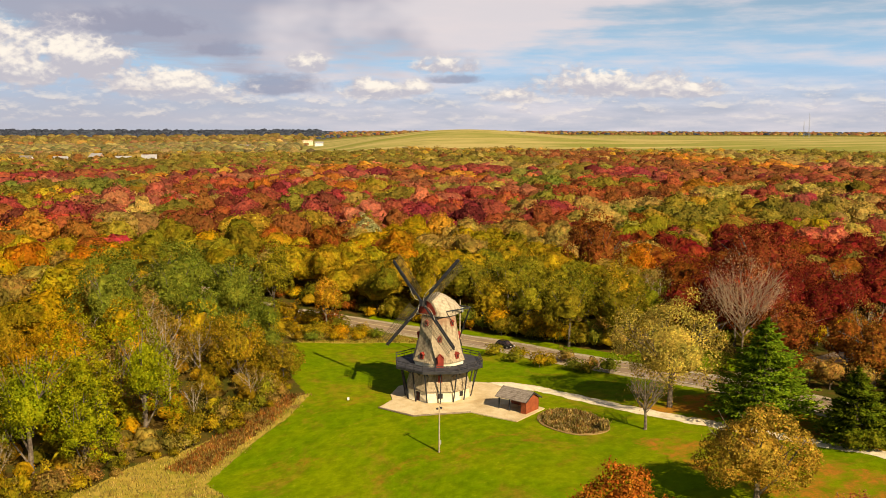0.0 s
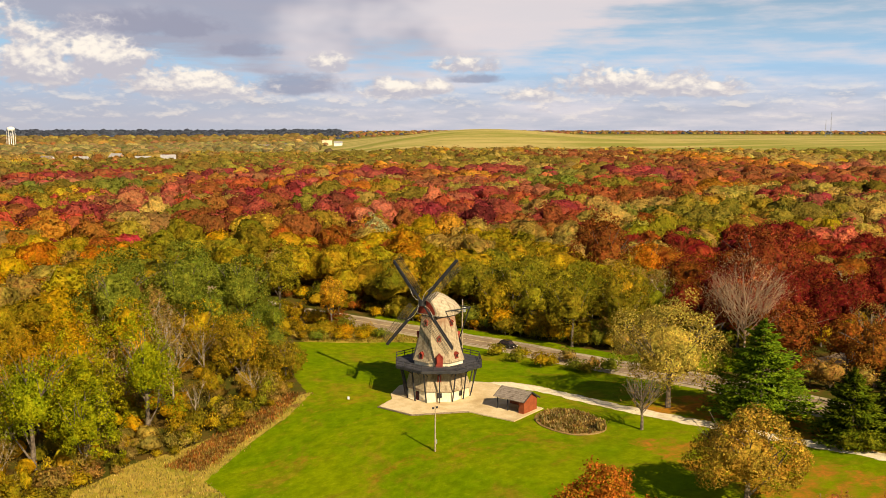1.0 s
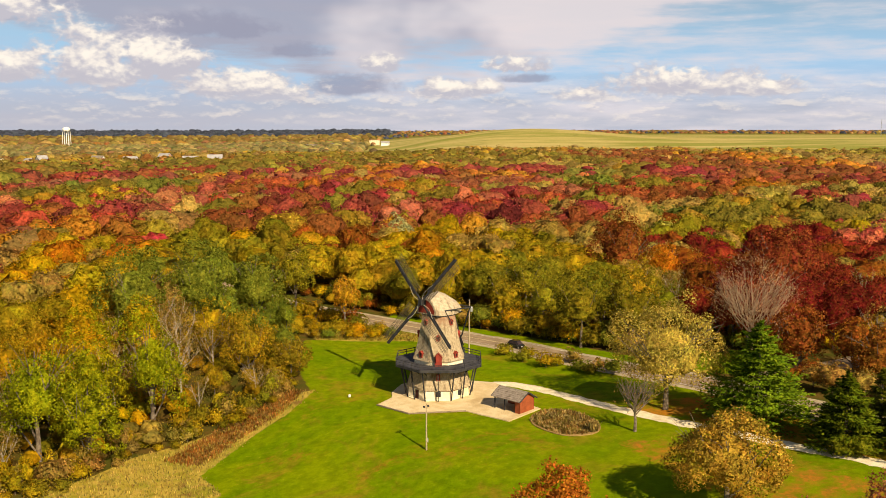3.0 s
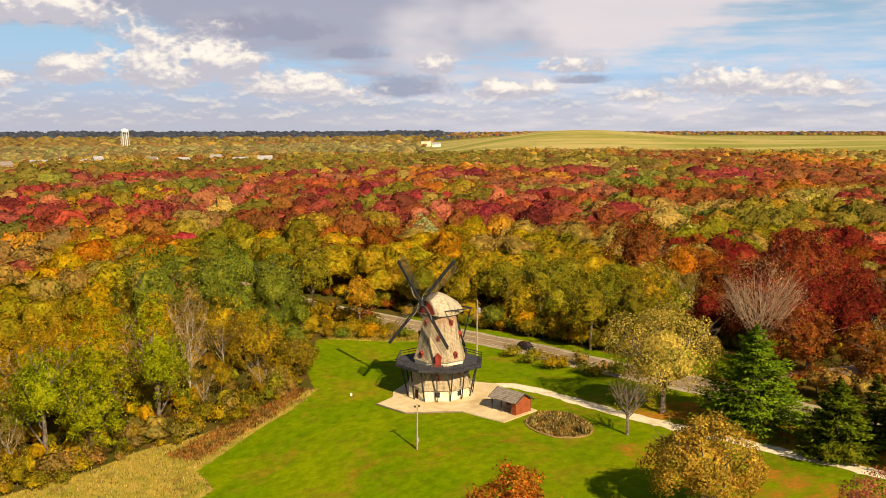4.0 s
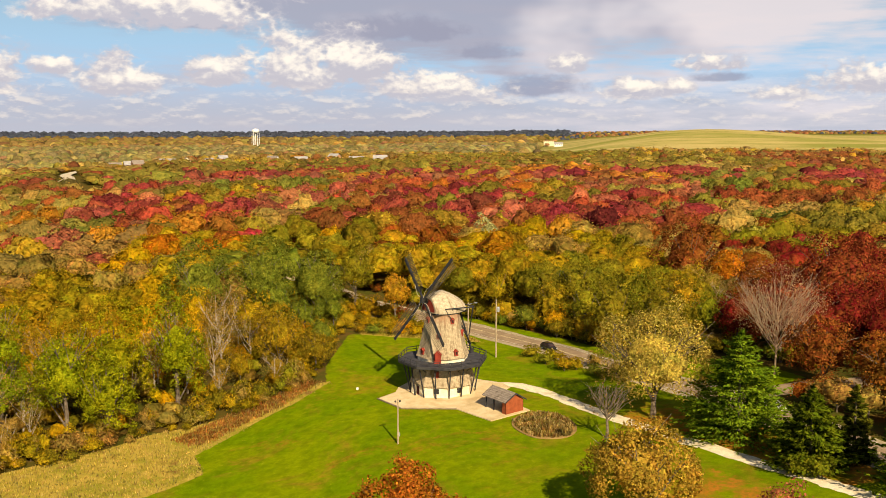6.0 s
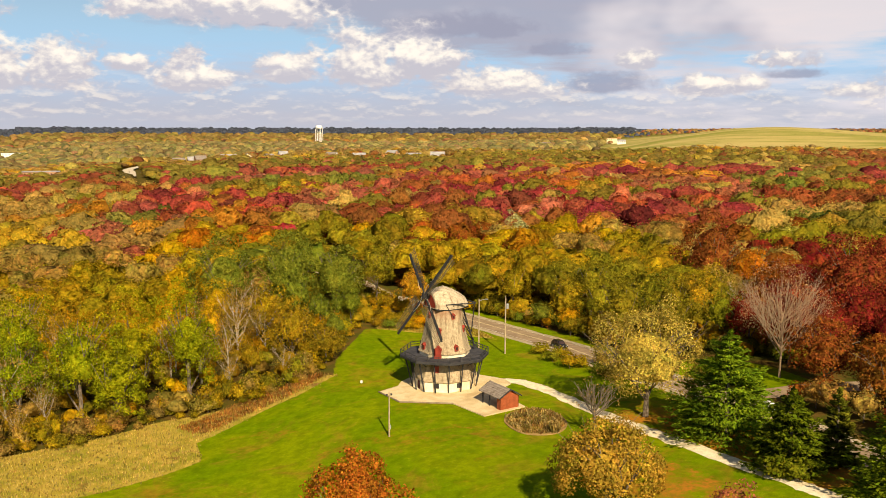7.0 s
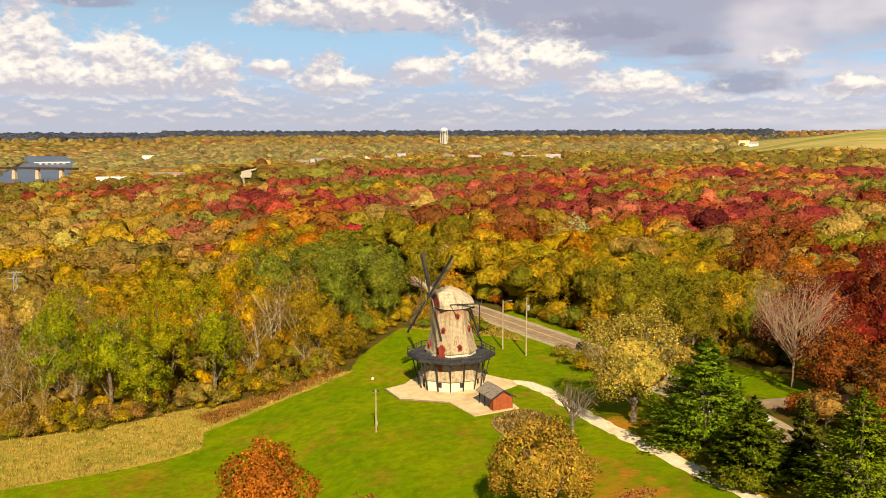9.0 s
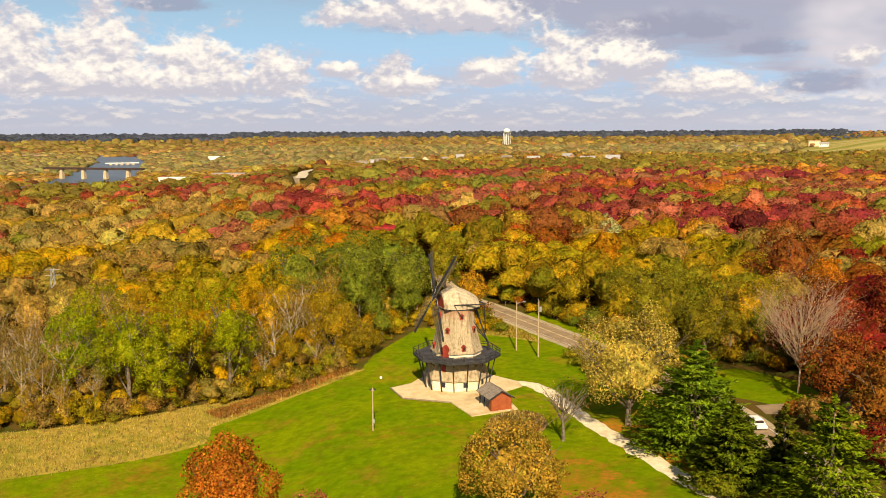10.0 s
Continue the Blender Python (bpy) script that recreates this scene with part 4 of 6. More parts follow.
LATH = material("grey_laths", speckled((0.06, 0.05, 0.036), (0.11, 0.09, 0.06), 2.0, 12.0, pos=local), 0.85, 0.2)
ROPE = material("pale_rope", speckled((0.5, 0.44, 0.34), (0.6, 0.54, 0.42), 3.0, 15.0, pos=local), 0.9, 0.1)
IRON = material("black_iron", speckled((0.02, 0.02, 0.022), (0.04, 0.038, 0.036), 2.0, 12.0, pos=local), 0.5, 0.5, 0.4)
GLASS_DARK = material("dark_pane", speckled((0.03, 0.02, 0.02), (0.05, 0.03, 0.03), 2.0, 9.0, pos=local), 0.2, 0.5)
OCT = [radians(22.5 + 45 * i) for i in range(8)]


def beam(a, b, w, h=None, bevel=0.02):
    """A squared timber from a to b, w wide and h high, with eased edges."""
    a, b, h = Vector(a), Vector(b), h or w
    bm = bmesh.new()
    bmesh.ops.create_cube(bm, size=1.0)
    d = b - a
    m = Matrix.Translation((a + b) / 2) @ d.to_track_quat("X", "Z").to_matrix().to_4x4() @ Matrix.Diagonal((d.length, w, h, 1))
    bm.transform(m)
    if bevel:
        bmesh.ops.bevel(bm, geom=bm.edges[:], offset=min(bevel, w * 0.2), segments=1, affect="EDGES")
    return bm


def rings(profile, sides=OCT, cap_low=True, cap_top=True):
    """A many-sided body from rows of (apothem, height), bottom first."""
    k = len(sides)
    c = math.cos(math.pi / k)
    v = [(a / c * math.cos(t), a / c * math.sin(t), z) for a, z in profile for t in sides]
    f = [(i * k + j, i * k + (j + 1) % k, (i + 1) * k + (j + 1) % k, (i + 1) * k + j) for i in range(len(profile) - 1) for j in range(k)]
    if cap_low:
        f.append(tuple(range(k))[::-1])
    if cap_top:
        f.append(tuple(range((len(profile) - 1) * k, len(profile) * k)))
    return v, f


def box(x0, x1, y0, y1, z0, z1, bevel=0.0):
    bm = bmesh.new()
    bmesh.ops.create_cube(bm, size=1.0)
    bm.transform(Matrix.Translation(((x0 + x1) / 2, (y0 + y1) / 2, (z0 + z1) / 2)) @ Matrix.Diagonal((x1 - x0, y1 - y0, z1 - z0, 1)))
    if bevel:
        bmesh.ops.bevel(bm, geom=bm.edges[:], offset=bevel, segments=1, affect="EDGES")
    return bm


MILL = (0.6, 4.0)
BODY = [(4.92, 7.35), (4.62, 8.1), (4.35, 9.0), (3.98, 10.6), (3.6, 12.6), (3.25, 14.6), (3.05, 16.05)]


def wall_at(z):
    """How far the tower's skin lies from its axis at a height."""
    return float(np.interp(z, [p[1] for p in BODY], [p[0] for p in BODY]))


def dormer(mill, face, z, w=0.78, h=1.25, out=0.22, door=False):
    """A red gabled window box on the tower's skin; face counts eighths of a turn from the east."""
    t = radians(45 * face)
    r = wall_at(z + h) - 0.25 if not door else wall_at(z + h) - 0.1
    front = wall_at(z) + out * 0.75
    turn = Matrix.Rotation(t, 4, "Z")
    g = h * 0.28
    prof = [(-w / 2, 0), (w / 2, 0), (w / 2, h - g), (0, h), (-w / 2, h - g)]
    v = [(x, y, z + q) for x in (r - 0.5, front) for y, q in prof]
    f = [(0, 1, 2, 3, 4)[::-1], (5, 6, 7, 8, 9)] + [(i, (i + 1) % 5, 5 + (i + 1) % 5, 5 + i) for i in range(5)]
    bm = bmesh.new()
    vs = [bm.verts.new(turn @ Vector(q)) for q in v]
    for q in f:
        bm.faces.new([vs[i] for i in q])
    bmesh.ops.recalc_face_normals(bm, faces=bm.faces[:])
    ob = part("loft_door" if door else "window", bm, RED, mill, "red board loft door with a small gable" if door else "small red gabled window")
    for s in (-1, 1):
        a, b = turn @ Vector((r - 0.4, 0, z + h + 0.06)), turn @ Vector((r - 0.4, s * (w / 2 + 0.12), z + h - g - 0.08))
        c, d = turn @ Vector((front + 0.12, s * (w / 2 + 0.12), z + h - g - 0.08)), turn @ Vector((front + 0.12, 0, z + h + 0.06))
        lowered = [q - Vector((0, 0, 0.07)) for q in (a, b, c, d)]
        part("gable_roof", ([a, b, c, d, *lowered], [(0, 1, 2, 3), (7, 6, 5, 4), (0, 4, 5, 1), (1, 5, 6, 2), (2, 6, 7, 3), (3, 7, 4, 0)]), RED, ob)
    if door:
        part("door_leaf", ([turn @ Vector((front + 0.015, y, z + q)) for y, q in ((-0.45, 0.05), (0.45, 0.05), (0.45, h - g - 0.15), (-0.45, h - g - 0.15))], [(0, 1, 2, 3)]), RED, ob)
    else:
        part("pane", ([turn @ Vector((front + 0.012, y, z + q)) for y, q in ((-w * 0.28, 0.18), (w * 0.28, 0.18), (w * 0.28, h - g - 0.1), (-w * 0.28, h - g - 0.1))], [(0, 1, 2, 3)]), GLASS_DARK, ob)
    return ob


def windmill():
    mill = new("windmill")
    part("base_wall", rings([(5.95, -0.9), (5.9, 0.1), (5.8, 0.12), (5.72, 2.3)]), STUCCO, mill, "cream stuccoed stone base")
    part("lower_skirt", rings([(6.05, 2.12), (6.08, 2.22), (5.75, 3.2), (5.35, 4.7), (5.15, 6.1), (5.1, 6.45)]), SHINGLE, mill, "grey shingled lower storey")
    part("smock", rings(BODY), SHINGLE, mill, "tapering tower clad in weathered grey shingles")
    part("foot_band", rings([(4.62, 6.5), (4.6, 7.42)]), STUCCO, mill, "pale band above the gallery deck")
    # gallery
    part("gallery_deck", rings([(8.1, 6.42), (8.15, 6.45), (8.15, 6.6), (8.1, 6.62)]), DECK, mill, "dark boarded octagonal gallery deck")
    for i in range(8):
        a0, a1 = OCT[i], OCT[(i + 1) % 8]
        rim = 8.1 / math.cos(radians(22.5))
        p0, p1 = Vector((rim * math.cos(a0), rim * math.sin(a0), 0)), Vector((rim * math.cos(a1), rim * math.sin(a1), 0))
        lift = lambda q, z: Vector((q.x, q.y, z))
        part("fascia", beam(lift(p0, 6.36), lift(p1, 6.36), 0.16, 0.50), DARK_WOOD, mill)
        for z, w in ((7.60, 0.12), (7.12, 0.09)):
            part("rail", beam(lift(p0, z), lift(p1, z), w, w * 0.8), DARK_WOOD, mill)
        for k in range(3):
            q = p0.lerp(p1, k / 3)
            part("rail_post", beam(lift(q, 6.3), lift(q, 7.72), 0.13), DARK_WOOD, mill)
        mid = (p0 + p1) / 2
        for q, spread in ((p0, 0.80), (mid, 0.84)):
            top, foot = q * 0.90, q * (spread * 0.93 if q is mid else spread * 0.90)
            part("gallery_strut", beam(lift(foot, -0.35), lift(top, 6.3), 0.20), DARK_WOOD, mill)
            part("joist", beam(lift(q * 0.58, 6.22), lift(q * 0.985, 6.22), 0.18, 0.26), DARK_WOOD, mill)
            part("knee_brace", beam(lift(q * 0.655, 4.9), lift(q * 0.86, 6.15), 0.13), DARK_WOOD, mill)
        part("under_beam", beam(lift(p0 * 0.9, 6.18), lift(p1 * 0.9, 6.18), 0.18, 0.22), DARK_WOOD, mill)
    # openings: faces 5, 6, 7 look south-west, south and south-east
    dormer(mill, 6, 6.64, 1.35, 2.5, 0.3, door=True)
    for f in (5, 7, 1, 3):
        dormer(mill, f, 7.95)
        dormer(mill, f, 14.0, 0.7, 1.15)
    for f in (6, 0, 4, 2):
        dormer(mill, f, 11.2)
    for f in (6, 7, 5, 0):
        t = Matrix.Rotation(radians(45 * f), 4, "Z")
        tall = f == 5
        bm = box(5.70, 5.80, -0.48, 0.48, -0.3 if tall else 0.85, 1.85, 0.02)
        bm.transform(t)
        hole = part("door" if tall else "base_window", bm, DARK_WOOD, mill, "dark plank door" if tall else "dark small-paned window")
        for y in (-0.24, 0.0, 0.24):
            bm = box(5.80, 5.83, y - 0.02, y + 0.02, -0.2 if tall else 0.9, 1.8)
            bm.transform(t)
            part("batten", bm, RED if tall else DARK_WOOD, hole)
    bm = box(5.2, 5.62, -0.36, 0.36, 3.9, 5.2, 0.03)
    bm.transform(Matrix.Rotation(radians(270), 4, "Z"))
    part("skirt_window", bm, RED, mill, "red window in the lower storey")
    # cap, drawn with x towards the sails, then turned into the wind
    head = Matrix.Rotation(math.atan2(-0.727, -0.687), 4, "Z")
    stations = [(3.35, 2.45, 19.35, 16.1), (2.2, 3.05, 19.95, 16.0), (0.4, 3.4, 20.25, 15.95), (-1.6, 3.2, 19.5, 15.95), (-3.6, 2.5, 18.4, 16.05), (-4.2, 2.0, 17.95, 16.15)]
    shape = [(-1.0, 0.0), (-1.03, 0.22), (-0.80, 0.55), (-0.42, 0.86), (0, 1.0), (0.42, 0.86), (0.80, 0.55), (1.03, 0.22), (1.0, 0.0)]
    k = len(shape)
    v = [head @ Vector((x, w * a, lo + (top - lo) * b)) for x, w, top, lo in stations for a, b in shape]
    f = [(i * k + j, i * k + j + 1, (i + 1) * k + j + 1, (i + 1) * k + j) for i in range(len(stations) - 1) for j in range(k - 1)]
    f += [tuple(range(k)), tuple(range((len(stations) - 1) * k, len(stations) * k))[::-1]]
    f += [(i * k, (i + 1) * k, (i + 1) * k + k - 1, i * k + k - 1) for i in range(len(stations) - 1)]
    cap = part("cap", (v, f), CAP_SHINGLE, mill, "boat-shaped cap with pale grey shingles")
    gable = [head @ Vector((3.40, 2.1 * a, 16.3 + 2.55 * b)) for a, b in shape]
    part("gable_boards", (gable, [tuple(range(k))]), RED, cap, "red board gable behind the sails")
    part("curb", rings([(3.18, 15.75), (3.2, 16.02)]), DARK_WOOD, mill, "dark timber curb under the cap")
    for s in (-1, 1):
        part("cap_sheer", beam(head @ Vector((3.4, s * 2.6, 16.0)), head @ Vector((-4.0, s * 2.45, 16.0)), 0.24, 0.3), DARK_WOOD, mill)
        part("side_beam", beam(head @ Vector((1.7, s * 3.2, 16.95)), head @ Vector((-4.5, s * 4.2, 16.95)), 0.22), DARK_WOOD, mill)
        part("tail_brace", beam(head @ Vector((-4.3, s * 4.15, 16.9)), head @ Vector((-6.2, s * 0.2, 10.4)), 0.18), DARK_WOOD, mill)
        part("long_brace", beam(head @ Vector((0.2, s * 3.45, 16.8)), head @ Vector((-6.7, s * 0.3, 8.6)), 0.17), DARK_WOOD, mill)
        part("short_brace", beam(head @ Vector((1.6, s * 3.2, 16.9)), head @ Vector((0.3, s * 3.6, 14.7)), 0.14), DARK_WOOD, mill)
    part("cross_beam", beam(head @ Vector((-4.4, -4.35, 17.05)), head @ Vector((-4.4, 4.35, 17.05)), 0.24), DARK_WOOD, mill)
    part("tailpole", beam(head @ Vector((-3.6, 0, 17.2)), head @ Vector((-7.0, 0, 7.3)), 0.26), DARK_WOOD, mill, "dark tailpole reaching down to the gallery")
    part("tail_winch", rings([(0.28, 7.0), (0.28, 7.7)]), DARK_WOOD, mill).matrix_basis = Matrix.Translation(head @ Vector((-7.0, 0, 0)))
    # sails
    out = Vector((-0.671, -0.712, 0.209)).normalized()
    hub = Vector((-2.45 - MILL[0], 1.25 - MILL[1], 18.4))
    part("windshaft", beam(hub - out * 3.2, hub + out * 0.4, 0.55, bevel=0.08), IRON, mill, "black iron windshaft")
    part("poll_end", beam(hub - out * 0.25, hub + out * 0.65, 0.85, bevel=0.12), IRON, mill, "black iron poll end")
    side0 = Vector((0, 0, 1)).cross(out).normalized()      # to the right, seen from the front
    up0 = out.cross(side0)
    tip = Vector((-5.33, 7.79, 7.45)) - out * Vector((-5.33, 7.79, 7.45)).dot(out)
    a0 = math.atan2(tip.dot(up0), tip.dot(side0))
    bar_mesh = {}
    for i in range(4):
        t = a0 - i * math.pi / 2
        u = side0 * math.cos(t) + up0 * math.sin(t)
        q = side0 * math.cos(t - math.pi / 2) + up0 * math.sin(t - math.pi / 2)      # trailing side
        base = hub + out * (0.42 if i % 2 else 0.12)
        place = Matrix((( u.x, q.x, out.x, base.x), (u.y, q.y, out.y, base.y), (u.z, q.z, out.z, base.z), (0, 0, 0, 1)))
        sail = part("sail", beam((-0.4, 0, 0), (11.55, 0, 0), 0.34, 0.28), DARK_WOOD, mill, "long dark sail stock with a lattice frame")
        sail.matrix_basis = place
        part("wind_board", beam((2.6, -0.30, 0.06), (11.4, -0.24, 0.02), 0.5, 0.05), DARK_WOOD, sail)
        twist = lambda r: 0.40 - 0.030 * r
        for r in np.arange(1.9, 11.5, 0.40):
            w = 1.85
            if "bar" not in bar_mesh:
                bar = part("sail_bar", beam((0, 0.05, 0), (0, w, 0), 0.07, 0.06, 0), LATH, sail)
                bar_mesh["bar"] = bar.data
            else:
                bar = new("sail_bar", bar_mesh["bar"])
                bar.parent = sail
            bar.matrix_basis = Matrix.Translation((float(r), 0, -0.08)) @ Matrix.Rotation(twist(r), 4, "X")
        for w in (0.62, 1.22, 1.83):
            pts = [(float(r), w * math.cos(twist(r)), -0.05 + w * math.sin(twist(r))) for r in (1.8, 5.0, 8.3, 11.5)]
            part("hemlath", merged([tube(pts, [0.045] * 4, 4)]), LATH, sail)
        rope = [(0.4, 0.2, 0.25), (1.6, -0.55, 0.2), (3.0, -0.62, 0.15), (4.4, -0.25, 0.12)]
        sag = smooth_line([p[:2] for p in rope], 0.4)
        part("rope", merged([tube([(p[0], p[1], 0.22) for p in sag], [0.032] * len(sag), 4)]), ROPE, sail, "pale sagging rope")
    mill.matrix_basis = Matrix.Translation((*MILL, 0))
    return tagged(mill, "tall smock windmill with grey shingles, black gallery and four lattice sails", "windmill")


windmill()

# ---- terrace, shelter and the things on the lawn ----
PAVING = material("tan_paving", speckled((0.58, 0.44, 0.25), (0.67, 0.53, 0.33), 0.5, 5.0, (0.46, 0.33, 0.17)), 0.9, 0.15)
CURB = material("timber_curb", speckled((0.20, 0.15, 0.10), (0.30, 0.23, 0.15), 1.0, 8.0), 0.9, 0.15)
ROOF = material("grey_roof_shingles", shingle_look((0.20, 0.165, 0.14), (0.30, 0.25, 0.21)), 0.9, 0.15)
RED_SHED = material("red_brown_boards", speckled((0.24, 0.06, 0.022), (0.31, 0.08, 0.03), 1.2, 9.0, pos=local), 0.8, 0.2)
POLE = material("weathered_pole", speckled((0.30, 0.23, 0.15), (0.42, 0.33, 0.23), 2.0, 10.0, pos=local), 0.9, 0.15)
WHITE = material("white_paint", speckled((0.72, 0.71, 0.68), (0.80, 0.79, 0.76), 1.5, 10.0, pos=local), 0.5, 0.4)
GREY_METAL = material("grey_metal", speckled((0.38, 0.39, 0.40), (0.48, 0.49, 0.50), 2.0, 10.0, pos=local), 0.45, 0.5, 0.6)


def slab(name, outline, lift, thick, mat, parent=None, follow=True):
    """A paved area with an outline on the ground, following its slope."""
    bm = bmesh.new()
    z = lambda x, y: (float(land(x, y)) if follow else 0.0) + lift
    top = [bm.verts.new((x, y, z(x, y))) for x, y in outline]
    low = [bm.verts.new((x, y, z(x, y) - thick)) for x, y in outline]
    bm.faces.new(top)
    for i in range(len(top)):
        j = (i + 1) % len(top)
        bm.faces.new((top[j], top[i], low[i], low[j]))
    bmesh.ops.triangulate(bm, faces=[f for f in bm.faces if len(f.verts) > 4])
    bmesh.ops.recalc_face_normals(bm, faces=bm.faces[:])
    return part(name, bm, mat, parent)


TERRACE = [(-10.9, -2.8), (-4.6, -8.7), (0.5, -8.6), (5.8, -8.4), (13.2, -14.9), (19.3, -8.2), (16.4, -4.6), (13.2, -1.5), (12.2, 3.0), (13.5, 7.2), (11.5, 10.4), (8.5, 11.5),
           (3.5, 13.5), (-2.5, 13.3), (-7.0, 10.0), (-8.6, 4.5), (-8.3, 1.2)]
terrace = slab("terrace", TERRACE, 0.16, 0.7, PAVING)
tagged(terrace, "tan paved terrace round the foot of the windmill", "terrace", kind="structure")
for (x0, y0), (x1, y1) in zip(TERRACE[:3], TERRACE[1:4]):
    part("curb", beam((x0, y0, float(land(x0, y0)) + 0.16), (x1, y1, float(land(x1, y1)) + 0.16), 0.24, 0.22), CURB, terrace)


def shelter():
    """An open wooden shelter: closed at its back and one end, a grey gabled roof on posts."""
    ob = new("park_shelter")
    hl, hw = 3.05, 2.0
    part("floor_slab", box(-hl - 0.3, hl + 0.3, -hw - 0.3, hw + 0.3, -0.4, 0.12), PAVING, ob)
    gable = [(hl, -hw, 0.1), (hl, hw, 0.1), (hl, hw, 2.45), (hl, 0, 3.75), (hl, -hw, 2.45)]
    v = gable + [(x - 0.12, y, z) for x, y, z in gable]
    part("end_wall", (v, [(0, 1, 2, 3, 4), (9, 8, 7, 6, 5)] + [(i, i + 5, (i + 1) % 5 + 5, (i + 1) % 5) for i in range(5)]), RED_SHED, ob, "red-brown board end wall")
    for i in range(13):
        y = -hw + 0.15 + i * (2 * hw - 0.3) / 12
        part("board_batten", box(hl + 0.005, hl + 0.03, y - 0.02, y + 0.02, 0.12, 2.45 + (hw - abs(y)) * 0.65 - 0.05), RED_SHED, ob)
    part("back_wall", box(-hl, hl, hw - 0.12, hw, 0.1, 2.5), RED_SHED, ob)
    part("side_return", box(hl - 1.1, hl, -hw, -hw + 0.1, 0.1, 2.45), RED_SHED, ob)
    for x in (-hl + 0.1, -0.6):
        part("post", beam((x, -hw + 0.1, 0.1), (x, -hw + 0.1, 2.55), 0.2), DARK_WOOD, ob)
    part("header", beam((-hl, -hw + 0.1, 2.5), (hl, -hw + 0.1, 2.5), 0.18, 0.24), DARK_WOOD, ob)
    for s in (-1, 1):
        a, b = Vector((-hl - 0.4, 0, 3.95)), Vector((hl + 0.4, 0, 3.95))
        c, d = Vector((hl + 0.4, s * (hw + 0.45), 2.5)), Vector((-hl - 0.4, s * (hw + 0.45), 2.5))
        q = [a, b, c, d]
        w = q + [p - Vector((0, 0, 0.14)) for p in q]
        part("roof_slope", (w, [(0, 1, 2, 3), (7, 6, 5, 4), (0, 4, 5, 1), (1, 5, 6, 2), (2, 6, 7, 3), (3, 7, 4, 0)]), ROOF, ob, "weathered grey shingled roof slope")
        for e in (-hl - 0.4, hl + 0.4):
            part("barge_board", beam((e, 0, 3.86), (e, s * (hw + 0.45), 2.41), 0.06, 0.2), DARK_WOOD, ob)
    ob.matrix_basis = Matrix.Translation((14.5, -7.7, 0.30)) @ Matrix.Rotation(math.atan2(-0.70, 0.72), 4, "Z")
    return tagged(ob, "small open wooden shelter with red-brown walls and grey shingled roof", "shelter")


shelter()


def lawn_pole():
    ob = new("lamp_pole")
    part("shaft", merged([tube([(0, 0, -0.4), (0, 0, 3.5), (0.02, 0, 7.7)], [0.15, 0.125, 0.10], 8)]), POLE, ob)
    part("cross_arm", beam((-0.45, 0, 7.2), (0.45, 0, 7.2), 0.09), POLE, ob)
    for x in (-0.4, 0.4):
        part("floodlight", box(x - 0.14, x + 0.14, -0.1, 0.18, 7.22, 7.5, 0.03), DARK_WOOD, ob)
    part("meter_box", box(0.1, 0.3, -0.12, 0.12, 1.3, 2.0, 0.02), GREY_METAL, ob)
    ob.matrix_basis = Matrix.Translation((-0.92, -25.6, float(land(-0.92, -25.6)))) @ Matrix.Rotation(0.6, 4, "Z")
    return tagged(ob, "weathered wooden floodlight pole standing on the lawn", "pole")


lawn_pole()
bm = box(-0.2, 0.2, -0.2, 0.2, 0, 0.5, 0.05)
marker = part("marker_box", bm, WHITE, None)
marker.matrix_basis = Matrix.Translation((-16.7, 3.1, float(land(-16.7, 3.1))))
tagged(marker, "small white utility box on the lawn", "box")


def utility_pole(x, y, top, lamp):
    ob = new("street_lamp" if lamp else "utility_pole")
    h = top - float(land(x, y))
    part("shaft", merged([tube([(0, 0, -0.5), (0, 0, h * 0.5), (0.03, 0, h)], [0.19, 0.16, 0.12], 8)]), POLE, ob)
    if lamp:
        part("arm", merged([tube([(0, 0, h - 0.6), (0.7, 0.3, h - 0.2), (1.6, 0.7, h - 0.1)], [0.05, 0.05, 0.04], 6)]), GREY_METAL, ob)
        part("lamp_head", box(1.3, 2.0, 0.5, 0.85, h - 0.2, h, 0.06), GREY_METAL, ob)
    else:
        part("transformer", merged([rings([(0.3, h - 2.6), (0.32, h - 2.5), (0.32, h - 1.6), (0.26, h - 1.5)], [i * math.pi / 6 for i in range(12)])]), GREY_METAL, ob).matrix_basis = Matrix.Translation((0.45, 0, 0))
        part("insulator", beam((0, 0, h - 0.1), (0, 0, h + 0.3), 0.1), GREY_METAL, ob)
    ob.matrix_basis = Matrix.Translation((x, y, float(land(x, y))))
    return tagged(ob, "wooden street lamp pole beside the country road" if lamp else "wooden utility pole with a grey transformer beside the road", "utility pole")


utility_pole(6.9, 32.3, 13.4, False)
utility_pole(-0.2, 36.4, 11.9, True)

# ---- single trees ----
BARK_PINK = material("pinkish_bark", speckled((0.32, 0.215, 0.14), (0.41, 0.285, 0.19), 1.0, 9.0, pos=local), 0.9, 0.1)
rng = np.random.default_rng(21)


def lone(name, x, y, top, rx, z0, leaves, size, lobes, lump, color, label, girth=0.35, n_limbs=7, bark=None, fork=True, fill=0.8, twigs=0, rough=0.2, loose=0.2, low=-0.6):
    """A tree of its own, whose crown reaches up to the height top."""
    h = top - float(land(x, y))
    ob = tree(name, rng, h, rx, z0 * h, leaves, size, lobes, lump, girth, n_limbs, bark, fork, fill, twigs, rough, loose, low)
    ob.matrix_basis = Matrix.Translation((x, y, float(land(x, y))))
    for o in ob.children:
        if o.name.startswith("crown"):
            o.color = (*color, 1)
    return tagged(ob, label, "tree")


